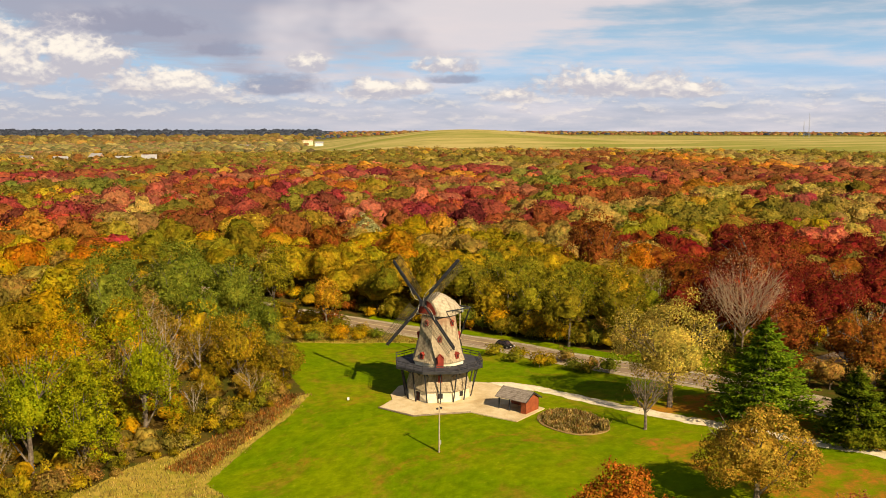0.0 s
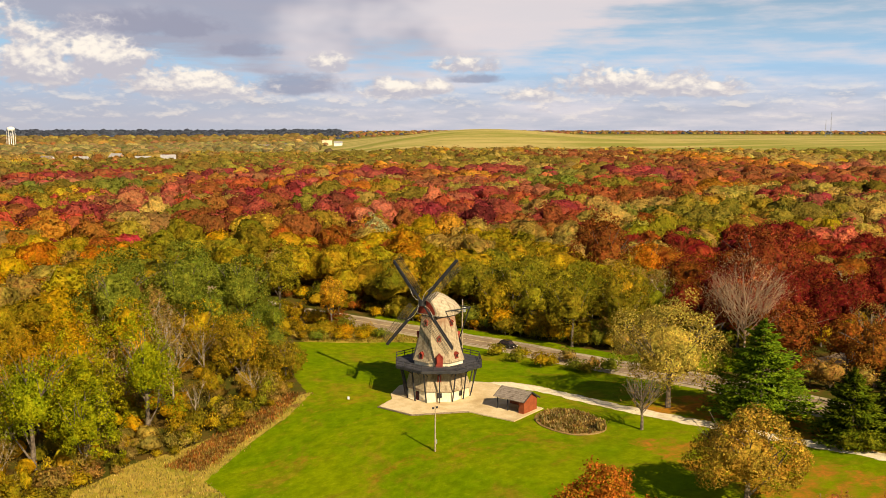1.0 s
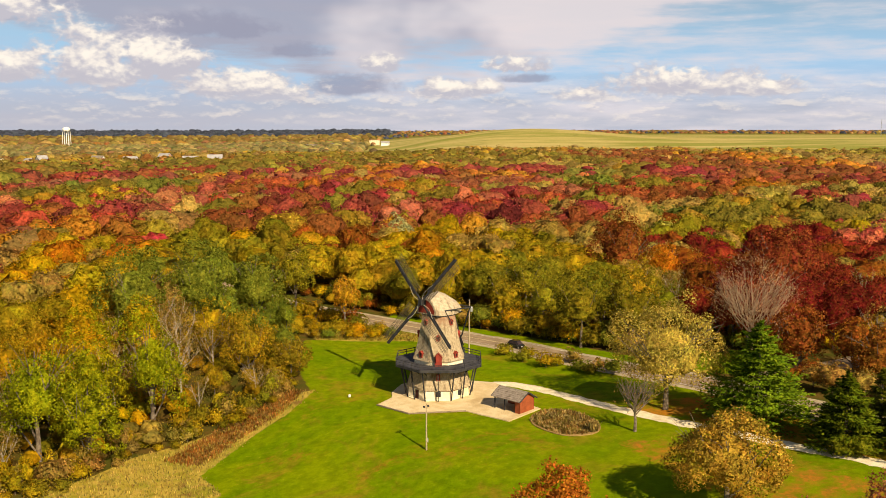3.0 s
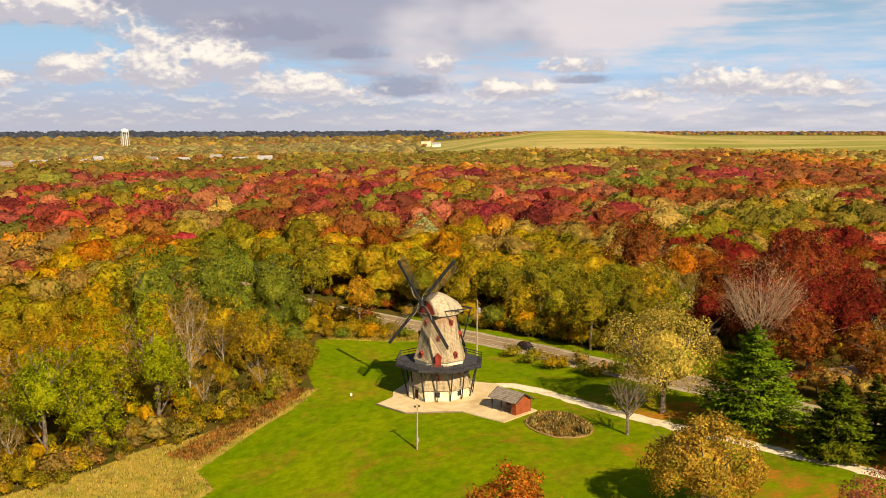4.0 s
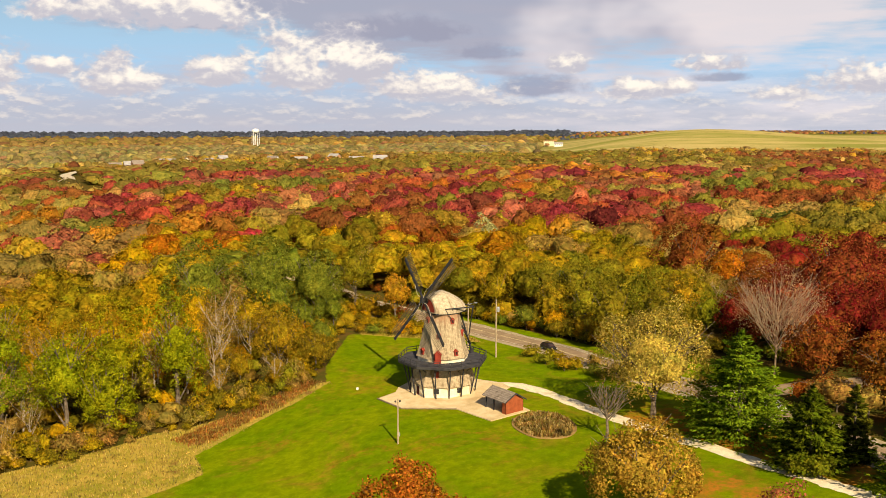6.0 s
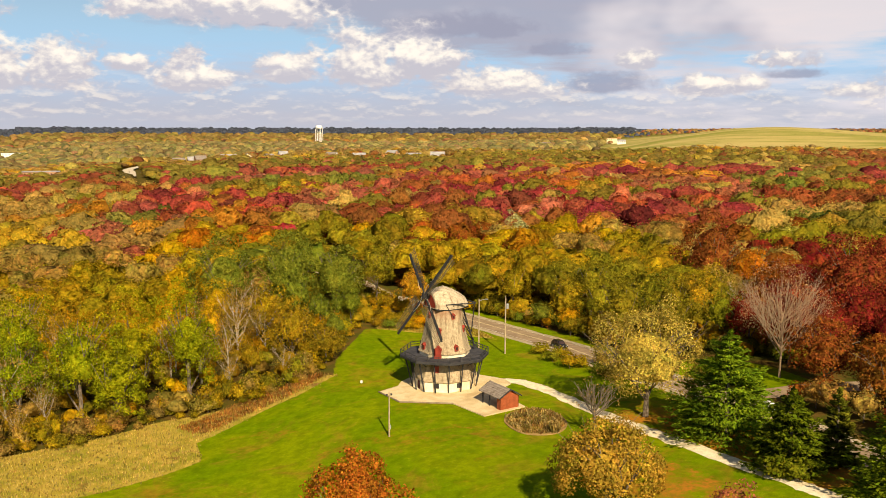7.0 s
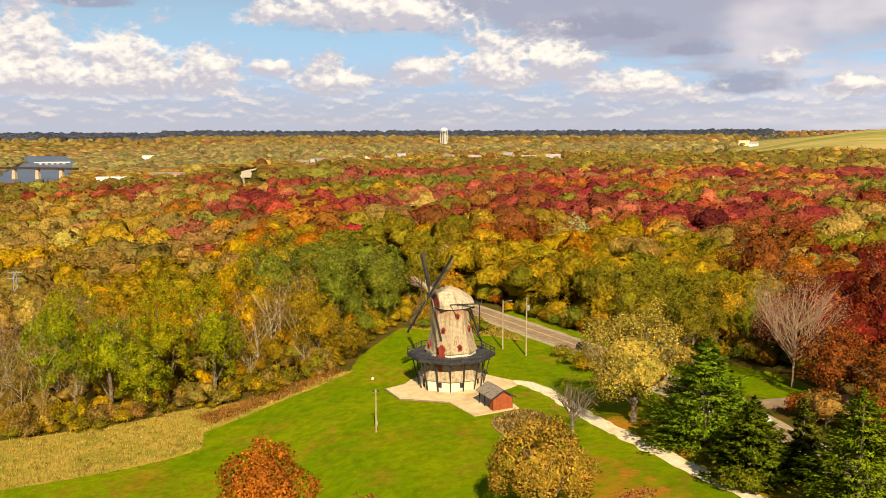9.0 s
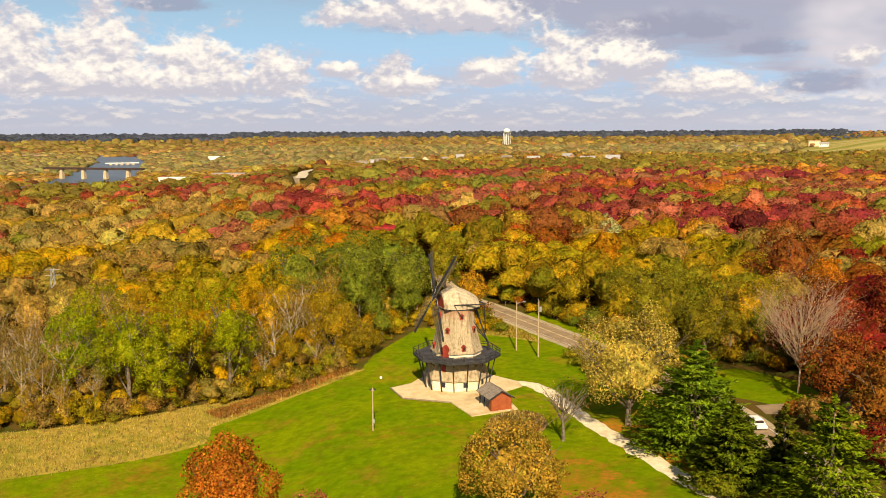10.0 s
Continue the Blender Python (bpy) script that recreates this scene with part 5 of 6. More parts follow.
lone("oak_tree", 41, -12.3, 20.6, 10.2, 0.16, 13000, 0.17, 74, 0.24, (0.48, 0.37, 0.07), "broad oak with pale straw-yellow autumn leaves", 0.42, 13, fill=0.74, twigs=4, rough=0.18, loose=0.18)
lone("bare_tree", 33.6, -23.3, 12.0, 4.2, 0.3, 260, 0.14, 26, 0.3, (0.30, 0.20, 0.05), "nearly leafless young tree beside the footpath", 0.24, 16, BARK, fill=0, twigs=4, loose=0.4)
lone("oak_tree", 39.3, -57, 14.7, 6.7, 0.14, 12000, 0.16, 64, 0.25, (0.42, 0.27, 0.038), "bronze-brown leaved oak on the lawn", 0.4, 9, fill=0.74, rough=0.17, loose=0.2)
lone("rust_tree", 15.0, -82.2, 17.0, 5.1, 0.5, 8000, 0.15, 50, 0.27, (0.46, 0.155, 0.02), "rust-orange leaved tree rising from the lawn", 0.3, 9, fill=0.76, rough=0.2, loose=0.3)
lone("maple_tree", 38.2, -86.3, 15.9, 4.8, 0.3, 6000, 0.12, 54, 0.25, (0.42, 0.14, 0.06), "salmon-red leaved maple rising from the lawn", 0.3, 8, fill=0.7, loose=0.3)
lone("maple_tree", 31.0, -88.5, 15.0, 4.0, 0.3, 4500, 0.12, 44, 0.27, (0.42, 0.13, 0.06), "salmon-red leaved maple rising from the lawn", 0.3, 8, fill=0.7, loose=0.3)
lone("oak_tree", 54.5, -73.0, 12.6, 4.6, 0.2, 4500, 0.14, 44, 0.27, (0.40, 0.13, 0.07), "dusky red leaved oak beside the footpath", 0.3, 8, fill=0.7, loose=0.3)
lone("bare_tree", 64.4, 15.3, 24.8, 8.4, 0.25, 4200, 0.12, 60, 0.24, (0.40, 0.235, 0.12), "bare pinkish-grey tree with fine twigs", 0.2, 34, BARK_PINK, fill=0, twigs=16, loose=0.6)
lone("oak_tree", 72, 9, 16.5, 6.0, 0.1, 3800, 0.21, 50, 0.27, (0.27, 0.085, 0.018), "rust-brown leaved oak beside the side road", 0.4)
for x, y, top, rx, c in ((80, -9, 16.5, 6.0, (0.28, 0.11, 0.018)), (91, -20, 17.5, 6.5, (0.22, 0.11, 0.015)), (97, -2, 19.0, 6.5, (0.25, 0.08, 0.015))):
    lone("oak_tree", x, y, top, rx, 0.1, 3600, 0.21, 50, 0.27, c, "bronze-brown leaved oak shading the side road", 0.35)
lone("oak_tree", 83, 55, 28.6, 10.0, 0.15, 6000, 0.27, 80, 0.24, (0.26, 0.06, 0.02), "large dark rust-red oak in the woodland", 0.5)
lone("oak_tree", 51, 94, 28.6, 8.5, 0.2, 5200, 0.26, 70, 0.25, (0.25, 0.08, 0.018), "large rust-brown oak in the woodland", 0.5)
lone("maple_tree", 61.6, 86.6, 22.6, 5.5, 0.2, 3000, 0.24, 40, 0.3, (0.52, 0.19, 0.015), "bright orange maple in the woodland", 0.3)
lone("poplar_tree", -14.7, 154, 22.0, 5.2, 0.15, 2600, 0.28, 46, 0.28, (0.44, 0.42, 0.17), "pale grey-green leaved poplar among red oaks", 0.3)
for x, y, top, rx in ((-54, -0.5, 19.6, 6.2), (-64, -6, 17.6, 6.2), (-69.5, -15.6, 17.8, 7.4), (-95, -3, 18.2, 8.0), (-60, -17, 10.5, 5.5), (-82, -18, 13.5, 5.5)):
    lone("cottonwood_tree", x, y, top, rx, 0.05, 8000, 0.19, 90, 0.22, (0.25 * rng.uniform(0.85, 1.25), 0.28, 0.010), "tall green cottonwood with yellowing leaves", 0.4, 8, BARK, fill=0.62, rough=0.3, loose=0.24)
for x, y, top, rx in ((-75, 55, 21.5, 8.5), (-62, 66, 22.8, 9.0), (-48, 68, 20.5, 7.5)):
    lone("broad_tree", x, y, top, rx, 0.08, 6500, 0.24, 80, 0.24, (0.185, 0.205, 0.022), "broad dark green tree at the wood's edge", 0.4, fill=0.84)
lone("broad_tree", -39, 75, 20.0, 5.0, 0.3, 3200, 0.24, 50, 0.28, (0.25, 0.215, 0.015), "olive-yellow tree with a tall bare stem", 0.3)
lone("maple_tree", -24.4, 63, 15.0, 4.0, 0.25, 2400, 0.21, 38, 0.3, (0.50, 0.27, 0.02), "small golden-orange maple beside the road", 0.22)
lone("thicket_tree", -40, 20.5, 12.8, 6.0, 0.1, 4600, 0.19, 60, 0.26, (0.36, 0.24, 0.015), "golden-olive thicket tree at the lawn's edge", 0.2, fill=0.66, loose=0.34)
lone("thicket_tree", -30.5, 17.5, 8.6, 4.4, 0.08, 3200, 0.17, 46, 0.28, (0.28, 0.20, 0.015), "yellow-olive thicket tree at the lawn's edge", 0.16, fill=0.6, loose=0.4)


def conifer(x, y, top, reach, color, label, tiers=15, dens=1.0, shape=0.62, girth=0.32):
    """A spruce or pine: whorls of boughs, each a fan of needle sprays along its twigs."""
    ob = new("spruce_tree")
    h = top - float(land(x, y))
    part("trunk", merged([tube([(0, 0, -0.4), (0, 0, h * 0.5), (0, 0, h * 0.97)], [girth, girth * 0.62, 0.03], 7)]), BARK, ob)
    V, M = [], []
    for i in range(tiers):
        f = i / (tiers - 1)
        for j in range(int(11 + 7 * (1 - f))):
            z, r = h * (0.05 + 0.92 * f) + rng.normal(0, h * 0.014), reach * (1 - f) ** shape + 0.25
            t, lean = rng.uniform(0, 6.283), rng.normal(0, 0.07)
            L = r * rng.uniform(0.62, 1.14)
            k = int(52 * dens * (0.25 + L / reach))
            s = rng.uniform(0.10, 1.0, k) ** 0.62
            across = rng.uniform(-1, 1, k) * L * 0.30 * np.sin(np.minimum(s * 1.15, 1) * 2.6)
            d = np.stack([s * L * math.cos(t) - across * math.sin(t), s * L * math.sin(t) + across * math.cos(t),
                          z + (lean - 0.16) * s * L + 0.20 * s * s * L - 0.25 * np.abs(across) + rng.normal(0, 0.09, k)], 1)
            a = np.stack([math.cos(t) - across / L * 2.4 * math.sin(t), math.sin(t) + across / L * 2.4 * math.cos(t), rng.normal(0.12, 0.2, k)], 1) + rng.normal(0, 0.3, (k, 3))
            a = unit(a)
            b = unit(np.cross(a, np.stack([rng.normal(0, 0.5, k), rng.normal(0, 0.5, k), np.ones(k)], 1)))
            q = rng.uniform(0.22, 0.46, (k, 1))
            V.append(np.stack([d - a * q, d - b * q * 0.42, d + a * q, d + b * q * 0.42], 1).reshape(-1, 3))
            way = np.stack([np.full(k, math.cos(t)), np.full(k, math.sin(t)), np.full(k, 0.55)], 1) + rng.normal(0, 0.4, (k, 3))
            M.append(np.repeat(unit(way), 4, axis=0))
    V = np.concatenate(V)
    crown_part = part("crown", (V, np.arange(len(V)).reshape(-1, 4)[:, ::-1], np.concatenate(M)), LEAF, ob)
    crown_part.color = (*color, 1)
    ob.matrix_basis = Matrix.Translation((x, y, float(land(x, y))))
    return tagged(ob, label, "conifer tree")


conifer(54.2, -21.9, 19.6, 10.0, (0.19, 0.29, 0.016), "broad blue-green spruce beside the footpath", 24, 1.5, 0.72)
conifer(62.6, -37.2, 15.0, 6.8, (0.135, 0.18, 0.010), "dark green spruce beside the footpath", 20, 1.1, 0.7)
conifer(76, -48, 20.3, 8.8, (0.20, 0.27, 0.012), "bright green pine near the road", 18, 1.1, 0.66)
conifer(68.9, -34.6, 14.9, 3.0, (0.16, 0.17, 0.016), "thin young pine beside the road", 12, 0.8)
for x, y in ((60.2, -41.0), (63.2, -42.6)):
    plant(SHRUBS[1], x, y, x, (1.25, 1.25, 1.2), (0.18, 0.19, 0.012, 1), "yellow-green bush at the foot of the spruces", "shrub", "bushes below the spruces")

# ---- shrubs, brush and the garden bed ----
for x, y, k in ((14.8, 33.7, "E"), (18.5, 27.0, "E"), (23.1, 21.6, "V"), (25.5, 22.5, "V"), (29.6, 17.5, "G"), (31.5, 15.0, "E"), (29.2, 25.0, "B"), (34.0, 18.5, "B"), (36.0, 13.0, "G"), (20.0, 30.5, "V")):
    s = rng.uniform(0.8, 1.25)
    plant(SHRUBS[rng.integers(3)], x, y, rng.uniform(0, 6), (s * 1.2, s * 1.2, s), tint(k, rng), WORDS[k].split(" ")[0] + " roadside shrub with autumn leaves", "shrub", "roadside shrubs")
EDGE = smooth_line([(-80, -47), (-70, -40), (-58, -27), (-53, -16), (-43, -8.5), (-33, 0.5), (-27.5, 8.5), (-30.5, 20), (-33.5, 36), (-35, 52), (-40, 66)], 2.6)
for i, (x, y) in enumerate(EDGE):
    for q in range(3):
        px, py = x - abs(rng.normal(0.4, 1.8)) - q * 2.2, y + rng.normal(0, 1.2) + q * 1.5
        k = rng.choice(list("VVEYV" if y > 10 else "EVBEVB"))
        s = rng.uniform(0.5, 1.15)
        plant(SHRUBS[rng.integers(3)], px, py, rng.uniform(0, 6), (s * 1.15, s * 1.15, s * (1 + q * 0.5)), tint(k, rng), WORDS[k].split(" ")[0] + " brush at the wood's edge", "shrub", "brush at the wood's edge")
for x, y in scatter(rng, -40, -6, 52, 76, 4.2, lambda x, y: (inside(VERGE, x, y) > -4) & (line_dist(ROAD_LINE, x, y) > 6.5) & (x + y < 44)):
    k = rng.choice(list("VVEGYV"))
    s = rng.uniform(0.5, 1.1)
    plant(SHRUBS[rng.integers(3)], x, y, rng.uniform(0, 6), (s * 1.2, s * 1.2, s), tint(k, rng), WORDS[k].split(" ")[0] + " bush on the rough verge", "shrub", "bushes on the verge")
for x, y in smooth_line([(-58, 96), (-46, 84), (-36, 75), (-27, 68.5), (-22, 64)], 2.4):
    k = rng.choice(list("VVEGEU"))
    s = rng.uniform(0.95, 1.5)
    plant(SHRUBS[rng.integers(3)], x + rng.normal(0, 0.5), y + rng.normal(0, 0.5), rng.uniform(0, 6), (s * 1.3, s * 1.3, s * 1.15), tint(k, rng), WORDS[k].split(" ")[0] + " bush on the rough verge", "shrub", "bushes on the verge")
NORTH = smooth_line([(-52, 112), (-32, 94), (-14, 78), (8, 62), (22, 51), (34, 37), (44, 36), (60, 33), (70, 22)], 3.0)
for x, y in NORTH:
    k = rng.choice(list("EEVGYU"))
    s = rng.uniform(0.7, 1.3)
    plant(SHRUBS[rng.integers(3)], x + rng.normal(0.8, 0.9), y + rng.normal(1.2, 0.9), rng.uniform(0, 6), (s * 1.2, s * 1.2, s * 1.3), tint(k, rng), WORDS[k].split(" ")[0] + " undergrowth along the road's far side", "shrub", "roadside undergrowth")
for i in range(46):
    x, y = road_line[int(rng.integers(len(near_road) * 0.15, len(near_road) * 0.80)) - len(near_road)] + rng.uniform(8.5, 16) * np.array((0.72, 0.69))
    k = rng.choice(list("UUKBU" if x > 42 else "EEVEVYEG"))
    s = rng.uniform(0.6, 1.05)
    if line_dist([(60, 2), (72, 8), (84, 14), (97, 26), (112, 44)], np.array([x]), np.array([y]))[0] > 6 and inside(FAR_LAWN, np.array([x]), np.array([y]))[0] < -2:
        plant(SMALL[rng.integers(4)], x, y, rng.uniform(0, 6), (s * 1.15, s * 1.15, s), tint(k, rng), WORDS[k].split(" ")[0] + " small tree at the wood's edge beyond the road", "tree", "roadside trees")
under = scatter(rng, -110, 110, -60, 110, 6.0, lambda x, y: free(x, y) & seen_side(x, y, 330) & ~((x > 30) & (y < 0)) & ~((-34 < x) & (y < 48) & (x < 20)))
wood("undergrowth", mixed(under, rng, lambda x, y, r: r.choice(list("EVVYBY"))), rng, 12, 0.45, 50, 0.2, 1, 3.4, 2.4, "low olive and yellow undergrowth below the trees", squash=0.7)

bed_rim = [(16.9, -14.6), (17.6, -11.6), (19.4, -9.6), (22.0, -9.0), (24.8, -10.6), (27.2, -14.2), (28.4, -18.6), (27.6, -22.6), (25.0, -24.0), (21.8, -23.4), (19.0, -20.4), (17.4, -17.4)]
SOIL = material("bed_soil", speckled((0.24, 0.15, 0.05), (0.33, 0.21, 0.08), 0.8, 6.0, (0.36, 0.26, 0.10)), 0.95, 0.1)
bed_line = smooth_line(bed_rim + bed_rim[:1], 0.7)[:-1]
bed = slab("garden_bed", [tuple(p) for p in bed_line], 0.10, 0.3, SOIL)
tagged(bed, "oval garden bed of brown spent plants in the lawn", "garden bed", kind="structure")
part("bed_edging", merged([tube([(x, y, float(land(x, y)) + 0.08) for x, y in np.vstack([bed_line, bed_line[:1]])], [0.08] * (len(bed_line) + 1), 5)]), SOIL, bed)


def tufts(name, pts, rng, height, blades, spread, colors, label, category):
    """Standing dry stems: fans of narrow blades."""
    V, C = [], []
    base = land(*np.array(pts).T)
    for (x, y), z in zip(pts, base):
        c = np.array(colors[rng.integers(len(colors))]) * rng.uniform(0.75, 1.25)
        h = height * rng.uniform(0.6, 1.3, blades)
        t = rng.uniform(0, 6.28, blades)
        lean = rng.uniform(0.05, 0.6, blades) * h
        o = np.stack([x + rng.normal(0, spread, blades), y + rng.normal(0, spread, blades), np.full(blades, z)], 1)
        e = o + np.stack([lean * np.cos(t), lean * np.sin(t), h], 1)
        w = np.stack([-np.sin(t), np.cos(t), np.zeros(blades)], 1) * (0.05 + 0.06 * height)
        V.append(np.stack([o - w, o + w, e + w * 0.6, e - w * 0.6], 1).reshape(-1, 3))
        C.append(np.tile(np.array((*np.clip(c, 0, 1), 1), np.float32), (blades * 4, 1)))
    V, C = np.concatenate(V), np.concatenate(C)
    F = np.arange(len(V)).reshape(-1, 4)
    ob = mesh_object(name, V, F, LEAF_FAR)
    ob.data.attributes.new("hue", "FLOAT_COLOR", "POINT").data.foreach_set("color", C.reshape(-1))
    return tagged(ob, label, category, kind="stuff")


pts = scatter(rng, 16, 29, -25, -8, 0.42, lambda x, y: inside(bed_rim, x, y) > 0.35)
tufts("bed_plants", pts, rng, 0.55, 5, 0.14, [(0.40, 0.26, 0.08), (0.30, 0.17, 0.05), (0.24, 0.19, 0.04), (0.50, 0.38, 0.15)], "brown and straw-coloured spent garden plants", "plants")
clump = [(27.0 + rng.normal(0, 0.3), -22.0 + rng.normal(0, 0.3)) for i in range(26)]
tufts("ornamental_grass", clump, rng, 1.5, 6, 0.16, [(0.5, 0.37, 0.13), (0.42, 0.31, 0.1)], "clump of tall straw-coloured ornamental grass in the bed", "grass")
pts = scatter(rng, -110, -22, -110, 12, 0.95, lambda x, y: (inside(DRY, x, y) > 0.2) & (np.hypot(x + 50, y + 40) < 60))
tufts("dry_grass", pts, rng, 0.34, 5, 0.5, [(0.50, 0.385, 0.12), (0.45, 0.34, 0.09), (0.40, 0.33, 0.07), (0.46, 0.33, 0.09)], "tall straw-coloured dry meadow grass", "grass")
pts = scatter(rng, -75, -22, -35, 14, 0.7, lambda x, y: (inside(DRY, x, y) > -2.0) & (inside(LAWN, x, y) < -1.6) & (y > -21 - 0.45 * (x + 38)) & (inside(LAWN, x, y) > -9))
tufts("brush", pts, rng, 0.5, 9, 0.42, [(0.40, 0.165, 0.035), (0.34, 0.14, 0.03), (0.40, 0.22, 0.05), (0.30, 0.14, 0.04), (0.36, 0.2, 0.06)], "rusty brown prairie brush along the wood's edge", "brush")

# ---- the country beyond ----
CONCRETE = material("pale_concrete_road", speckled((0.52, 0.44, 0.33), (0.60, 0.52, 0.40), 0.1, 1.0), 0.9, 0.1)
highway = ribbon("far_road", smooth_line(FAR_ROAD, 10), -5, 5, 0.5, CONCRETE, 0.1, 0.1)
tagged(highway, "pale concrete road climbing a bank beyond the woods", "road", kind="structure")
WATER = material("river_water", speckled((0.05, 0.07, 0.10), (0.075, 0.10, 0.135), 0.02, 0.3, bumps=0.25), 0.35, 0.35)
river = ribbon("water", smooth_line(RIVER, 40), -58, 58, 0.0, WATER, 0.0, 0.0, cols=2)
for v in river.data.vertices:
    v.co.z = -12.0
tagged(river, "broad grey-blue river below the wooded banks", "water", kind="structure")
STONE = material("tan_stone_piers", speckled((0.40, 0.31, 0.21), (0.50, 0.40, 0.28), 0.2, 2.0, pos=local), 0.9, 0.1)
RUSTY = material("rusty_steel", speckled((0.035, 0.022, 0.02), (0.06, 0.036, 0.03), 0.2, 2.0, pos=local), 0.8, 0.2)
BRICK = material("brick_walls", speckled((0.40, 0.22, 0.13), (0.48, 0.28, 0.17), 0.1, 2.0, pos=local), 0.9, 0.1)
CREAM = material("cream_walls", speckled((0.70, 0.58, 0.36), (0.76, 0.65, 0.43), 0.1, 1.0, pos=local), 0.9, 0.1)
GREY_ROOF = material("grey_roofs", speckled((0.26, 0.25, 0.26), (0.36, 0.34, 0.34), 0.2, 2.0, pos=local), 0.9, 0.1)


def bridge(a, b, z, spans, deck_mat, pier_mat, label, depth, first=0.5):
    ob = new("bridge")
    a, b = Vector(a), Vector(b)
    out = (b - a).normalized()
    at = lambda p, h: Vector((p.x, p.y, h))
    part("deck", beam(at(a - out * 5, z), at(b + out * 4, z), 7.0, depth, 0.1), deck_mat, ob)
    for s in (-3.2, 3.2):
        off = Vector((-out.y, out.x)) * s
        part("parapet", beam(at(a + off - out * 5, z + depth * 0.7), at(b + off + out * 4, z + depth * 0.7), 0.5, depth * 0.5, 0), deck_mat, ob)
    for i in range(spans):
        p = a.lerp(b, (i + first) / (spans + 0.2))
        k = rings([(3.0, -17.0), (2.5, -8), (1.9, z - depth * 0.5)], [math.pi / 4 + math.pi / 2 * j for j in range(4)])
        part("pier", k, pier_mat, ob).matrix_basis = Matrix.Translation((p.x, p.y, 0)) @ Matrix.Rotation(math.atan2(out.y, out.x), 4, "Z")
    return tagged(ob, label, "bridge")


bridge((-1020, 767), (-868, 789), 1.6, 4, RUSTY, STONE, "rusty steel railway bridge on tan stone piers", 1.9, 0.66)
bridge((-1356, 1192), (-1320, 1232), -8.5, 5, WHITE, STONE, "low white concrete bridge over the river", 1.0)


def house(x, y, w, d, wall, roof_mat, spin, flat=False, tall=5.5, sink=0.0):
    ob = new("hall" if flat else "house")
    part("wall", box(-w / 2, w / 2, -d / 2, d / 2, -6, tall), wall, ob)
    if flat:
        part("roof", box(-w / 2 - 0.6, w / 2 + 0.6, -d / 2 - 0.6, d / 2 + 0.6, tall, tall + 0.8), roof_mat, ob)
    else:
        for s in (-1, 1):
            q = [Vector(p) for p in ((-w / 2 - 0.6, 0, tall + d * 0.42), (w / 2 + 0.6, 0, tall + d * 0.42), (w / 2 + 0.6, s * (d / 2 + 0.6), tall - 0.3), (-w / 2 - 0.6, s * (d / 2 + 0.6), tall - 0.3))]
            v = q + [p - Vector((0, 0, 0.35)) for p in q]
            part("roof", (v, [(0, 1, 2, 3), (7, 6, 5, 4), (0, 4, 5, 1), (1, 5, 6, 2), (2, 6, 7, 3), (3, 7, 4, 0)]), roof_mat, ob)
        for s in (-1, 1):
            part("gable", ([(s * w / 2, -d / 2, tall), (s * w / 2, d / 2, tall), (s * w / 2, 0, tall + d * 0.40)], [(0, 1, 2)]), wall, ob)
    for i in range(max(2, int(w / 5))):
        px = -w / 2 + (i + 0.5) * w / max(2, int(w / 5))
        part("window", box(px - 0.8, px + 0.8, -d / 2 - 0.08, -d / 2 + 0.05, tall - 3.2, tall - 1.4), GLASS_DARK, ob)
    ob.matrix_basis = Matrix.Translation((x, y, float(land(x, y)) + sink)) @ Matrix.Rotation(spin, 4, "Z")
    return ob


for i, (x, y) in enumerate(HOUSES):
    m = (WHITE, CREAM, WHITE, BRICK)[i % 4]
    big = y > 1900
    ob = house(x, y, rng.uniform(12, 21) * (1.3 if big else 1), rng.uniform(9, 13), m, (GREY_ROOF, ROOF, GREY_ROOF)[i % 3], rng.uniform(-1.5, 1.5), tall=rng.uniform(6.5, 8.5), sink=1.0)
    tagged(ob, ("white", "cream", "white", "brick")[i % 4] + " suburban house with a gabled roof among trees", "house", "suburban houses")
for (x, y), (w, d, m, word) in zip(HALLS, ((30, 14, WHITE, "white flat-roofed"), (36, 12, BRICK, "long low brick"), (34, 14, WHITE, "long white"), (46, 14, BRICK, "long brick"))):
    tagged(house(x, y, w, d, m, WHITE if m is WHITE else GREY_ROOF, 0.55, True, 6.0, 6.0 if y < 1000 else 2.0), word + " commercial hall beyond the woods", "hall")
tagged(house(-224, 2540, 28, 20, CREAM, BRICK, 0.05, True, 9.0, 6.0), "tall cream building with an orange-brown roof on the horizon", "building")


def water_tower():
    ob = new("water_tower")
    x, y = -963, 2214
    z0 = float(land(x, y))
    ringed = [i * math.pi / 8 for i in range(16)]
    part("tank", rings([(0.5, 46.5), (6, 47.2), (9.0, 49), (9.4, 52.5), (8.2, 55.5), (5, 57.4), (0.4, 58.2)], ringed), WHITE, ob, smooth=True)
    for i in range(6):
        t = i * math.pi / 3 + 0.3
        part("leg", merged([tube([(10.5 * math.cos(t), 10.5 * math.sin(t), z0 - 2), (8.8 * math.cos(t), 8.8 * math.sin(t), 51)], [0.62, 0.55], 8)]), WHITE, ob)
    part("riser", merged([tube([(0, 0, z0 - 2), (0, 0, 48)], [1.0, 1.0], 8)]), WHITE, ob)
    ob.matrix_basis = Matrix.Translation((x, y, 0))
    tagged(ob, "white legged water tower rising over distant trees", "water tower")


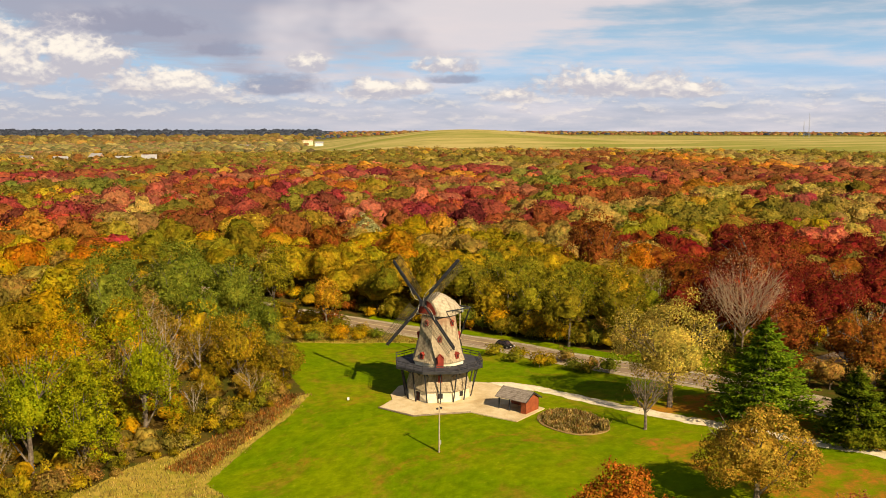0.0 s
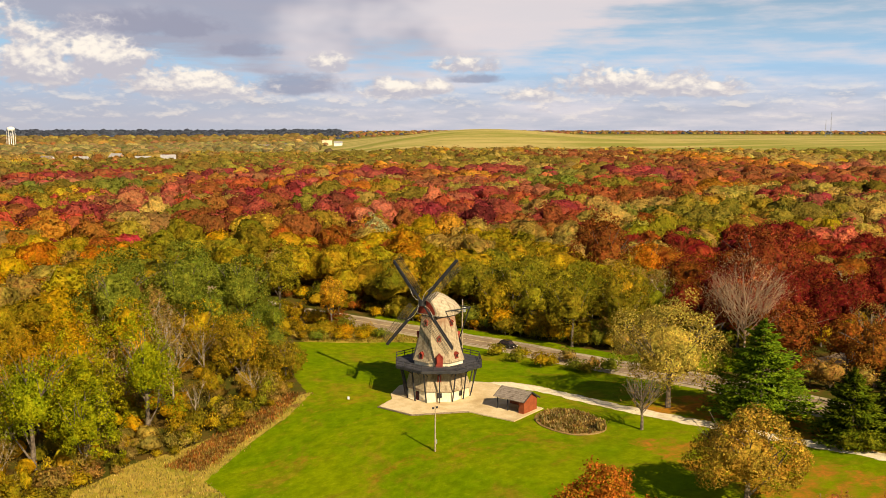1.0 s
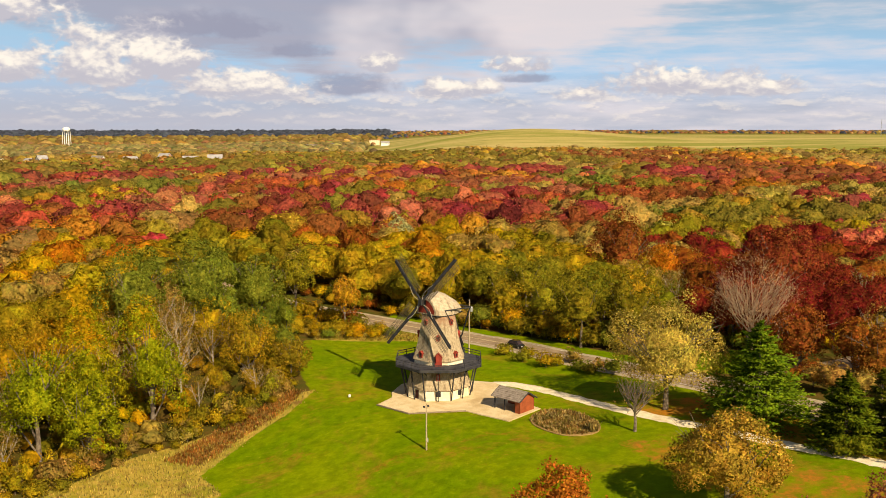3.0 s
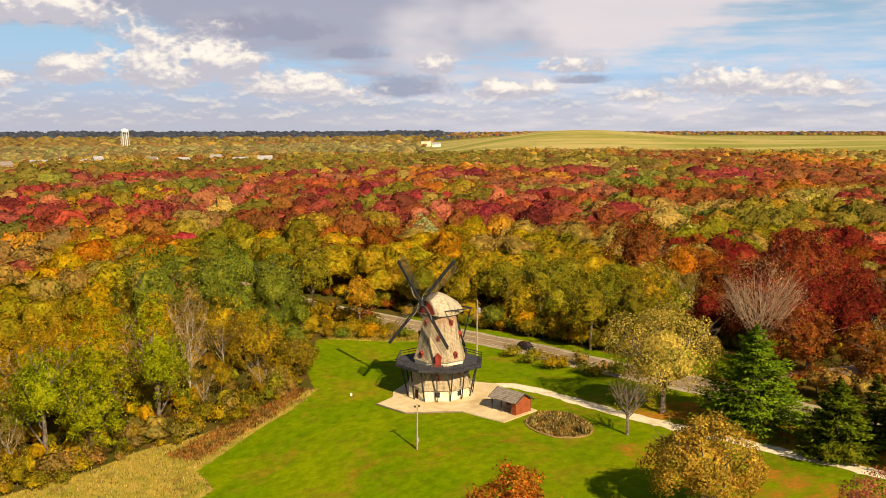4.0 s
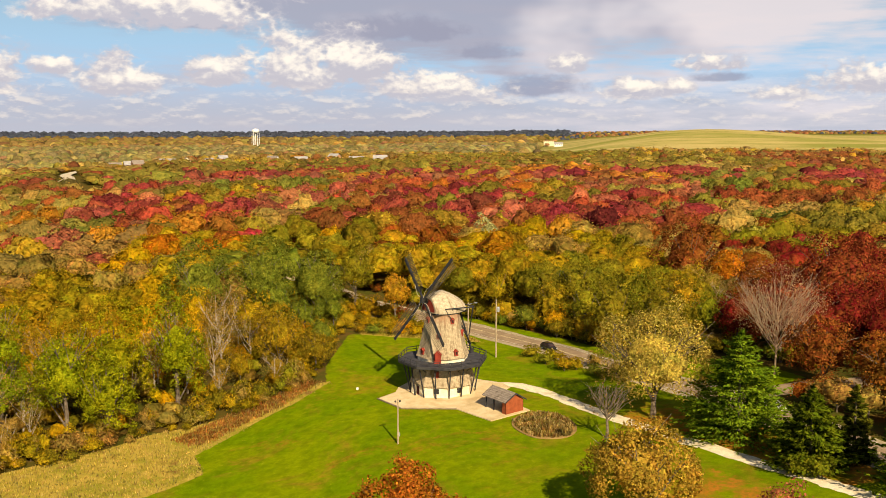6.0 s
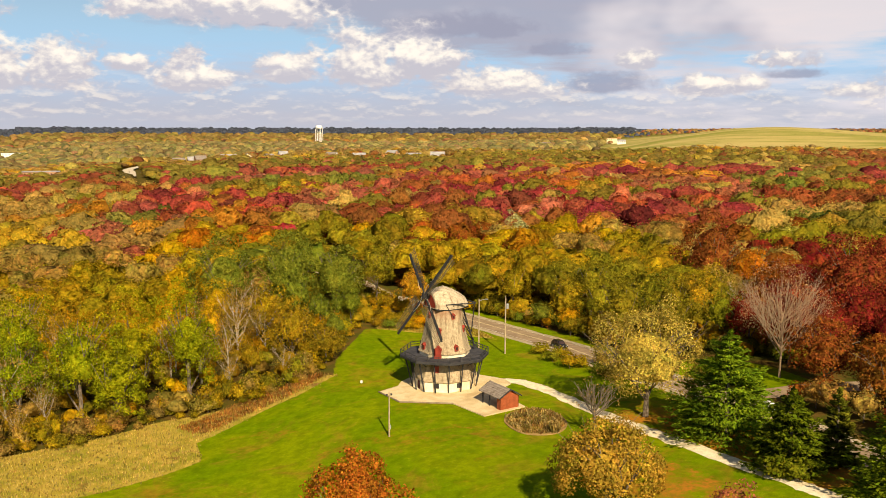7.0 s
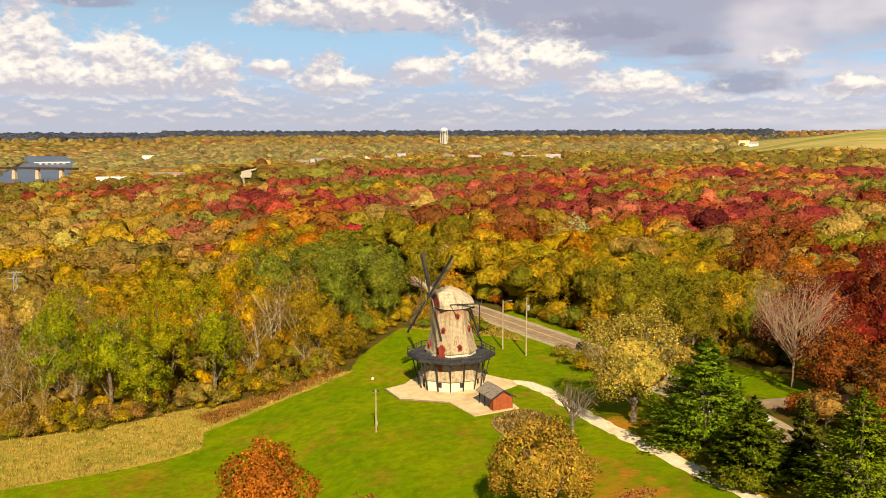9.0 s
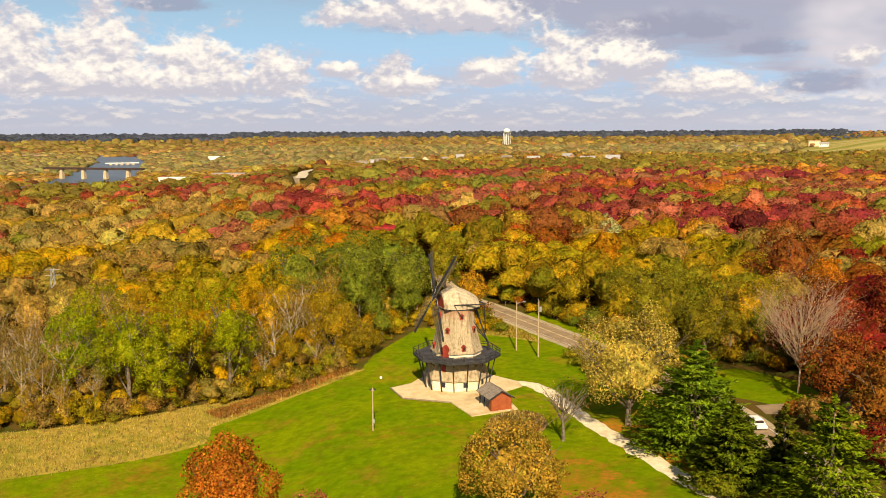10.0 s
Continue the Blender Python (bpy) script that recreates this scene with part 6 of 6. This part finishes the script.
water_tower()
for x, y, top in ((1136, 2378, 101), (1124, 2384, 80)):
    ob = new("radio_mast")
    z0 = float(land(x, y))
    for i in range(3):
        t = i * 2.094
        part("leg", merged([tube([(2.0 * math.cos(t), 2.0 * math.sin(t), 0), (0.5 * math.cos(t), 0.5 * math.sin(t), top - z0)], [0.2, 0.15], 4)]), GREY_METAL, ob)
    for k in range(10):
        part("brace", rings([(0.9 - 0.06 * k, (top - z0) * k / 10), (0.9 - 0.06 * k, (top - z0) * k / 10 + 0.6)], [i * 2.094 for i in range(3)]), GREY_METAL, ob)
    ob.matrix_basis = Matrix.Translation((x, y, z0))
    tagged(ob, "thin grey lattice radio mast on the horizon", "radio mast")


def pylon(x, y, top):
    ob = new("power_pylon")
    z0 = float(land(x, y))
    h = top - z0
    for sx in (-1, 1):
        for sy in (-1, 1):
            part("leg", beam((1.1 * sx, 1.1 * sy, -0.3), (0.35 * sx, 0.35 * sy, h), 0.14, bevel=0), GREY_METAL, ob)
    for k in range(9):
        a, b = 1.1 - 0.75 * k / 9, 1.1 - 0.75 * (k + 1) / 9
        for s in (-1, 1):
            part("brace", beam((-a, s * a, h * k / 9), (b, s * b, h * (k + 1) / 9), 0.09, bevel=0), GREY_METAL, ob)
            part("brace", beam((s * a, -a, h * k / 9), (s * b, b, h * (k + 1) / 9), 0.09, bevel=0), GREY_METAL, ob)
    for z in (h - 0.4, h - 2.0):
        part("cross_arm", beam((-2.0, 0, z), (2.0, 0, z), 0.14, bevel=0), GREY_METAL, ob)
    ob.matrix_basis = Matrix.Translation((x, y, z0)) @ Matrix.Rotation(0.7, 4, "Z")
    tagged(ob, "pale lattice power pylon among the autumn trees", "pylon")


pylon(-144, 28.5, 11.5)
pylon(-199, 108.7, 9.5)


def car(x, y, heading, paint, label, tall=1.5):
    """A parked-looking passenger car on the road."""
    ob = new("car")
    prof = [(-2.3, 0.35), (2.25, 0.35), (2.35, 0.75), (1.25, 0.95), (0.55, tall), (-1.5, tall), (-2.2, 0.98)]
    bm = bmesh.new()
    L = [bm.verts.new((a, -0.88, b)) for a, b in prof]
    R = [bm.verts.new((a, 0.88, b)) for a, b in prof]
    for v in L[4:6]:
        v.co.y += 0.16
    for v in R[4:6]:
        v.co.y -= 0.16
    bm.faces.new(L), bm.faces.new(R[::-1])
    for i in range(7):
        j = (i + 1) % 7
        bm.faces.new((L[j], L[i], R[i], R[j]))
    bmesh.ops.recalc_face_normals(bm, faces=bm.faces[:])
    bmesh.ops.bevel(bm, geom=bm.edges[:], offset=0.07, segments=2, affect="EDGES")
    part("body", bm, paint, ob, smooth=False)
    for s in (-1, 1):
        part("side_glass", ([(1.0, s * 0.895, 0.98), (0.5, s * 0.765, tall - 0.1), (-1.4, s * 0.765, tall - 0.1), (-1.95, s * 0.895, 1.0)], [(0, 1, 2, 3)]), GLASS_DARK, ob)
        for a in (-1.4, 1.4):
            wheel = part("wheel", merged([tube([(a, s * 0.72, 0.33), (a, s * 0.92, 0.33)], [0.33, 0.33], 14)]), IRON, ob)
            part("rim", merged([tube([(a, s * 0.925, 0.33), (a, s * 0.935, 0.33)], [0.2, 0.18], 10)]), GREY_METAL, wheel)
        part("headlight", box(2.2, 2.33, s * 0.6 - 0.16, s * 0.6 + 0.16, 0.66, 0.78, 0.02), WHITE, ob)
        part("tail_light", box(-2.31, -2.22, s * 0.68 - 0.12, s * 0.68 + 0.12, 0.75, 0.9, 0.02), RED, ob)
    part("windscreen", ([(1.27, -0.72, 0.99), (1.27, 0.72, 0.99), (0.60, 0.64, tall - 0.06), (0.60, -0.64, tall - 0.06)], [(0, 1, 2, 3)]), GLASS_DARK, ob)
    part("rear_glass", ([(-2.16, -0.7, 1.04), (-2.16, 0.7, 1.04), (-1.58, 0.62, tall - 0.06), (-1.58, -0.62, tall - 0.06)], [(0, 3, 2, 1)]), GLASS_DARK, ob)
    ob.matrix_basis = Matrix.Translation((x, y, float(land(x, y)) + 0.18)) @ Matrix.Rotation(heading, 4, "Z")
    tagged(ob, label, "car")


CAR_BLACK = material("black_car_paint", speckled((0.012, 0.012, 0.014), (0.018, 0.018, 0.02), 0.5, 3.0, bumps=0.0, pos=local), 0.25, 0.6)
CAR_WHITE = material("white_car_paint", speckled((0.75, 0.75, 0.74), (0.80, 0.80, 0.79), 0.5, 3.0, bumps=0.0, pos=local), 0.3, 0.5)
car(18.0, 40.2, math.atan2(-10.8, 9.8), CAR_BLACK, "black sport utility car on the country road", 1.7)
car(61.2, -9.0, math.atan2(-19.2, 12), CAR_WHITE, "white sedan car on the country road")

pts = scatter(rng, -40, 4, 44, 80, 0.8, lambda x, y: (inside(VERGE, x, y) > 0.2) & (line_dist(ROAD_LINE, x, y) > 5.2))
tufts("verge_grass", pts, rng, 0.4, 4, 0.35, [(0.30, 0.20, 0.04), (0.22, 0.17, 0.02), (0.36, 0.26, 0.06)], "rough brown and straw-coloured grass on the verge", "grass")

for m in (*MODELS, *SMALL, *SHRUBS):
    drop_model(m)
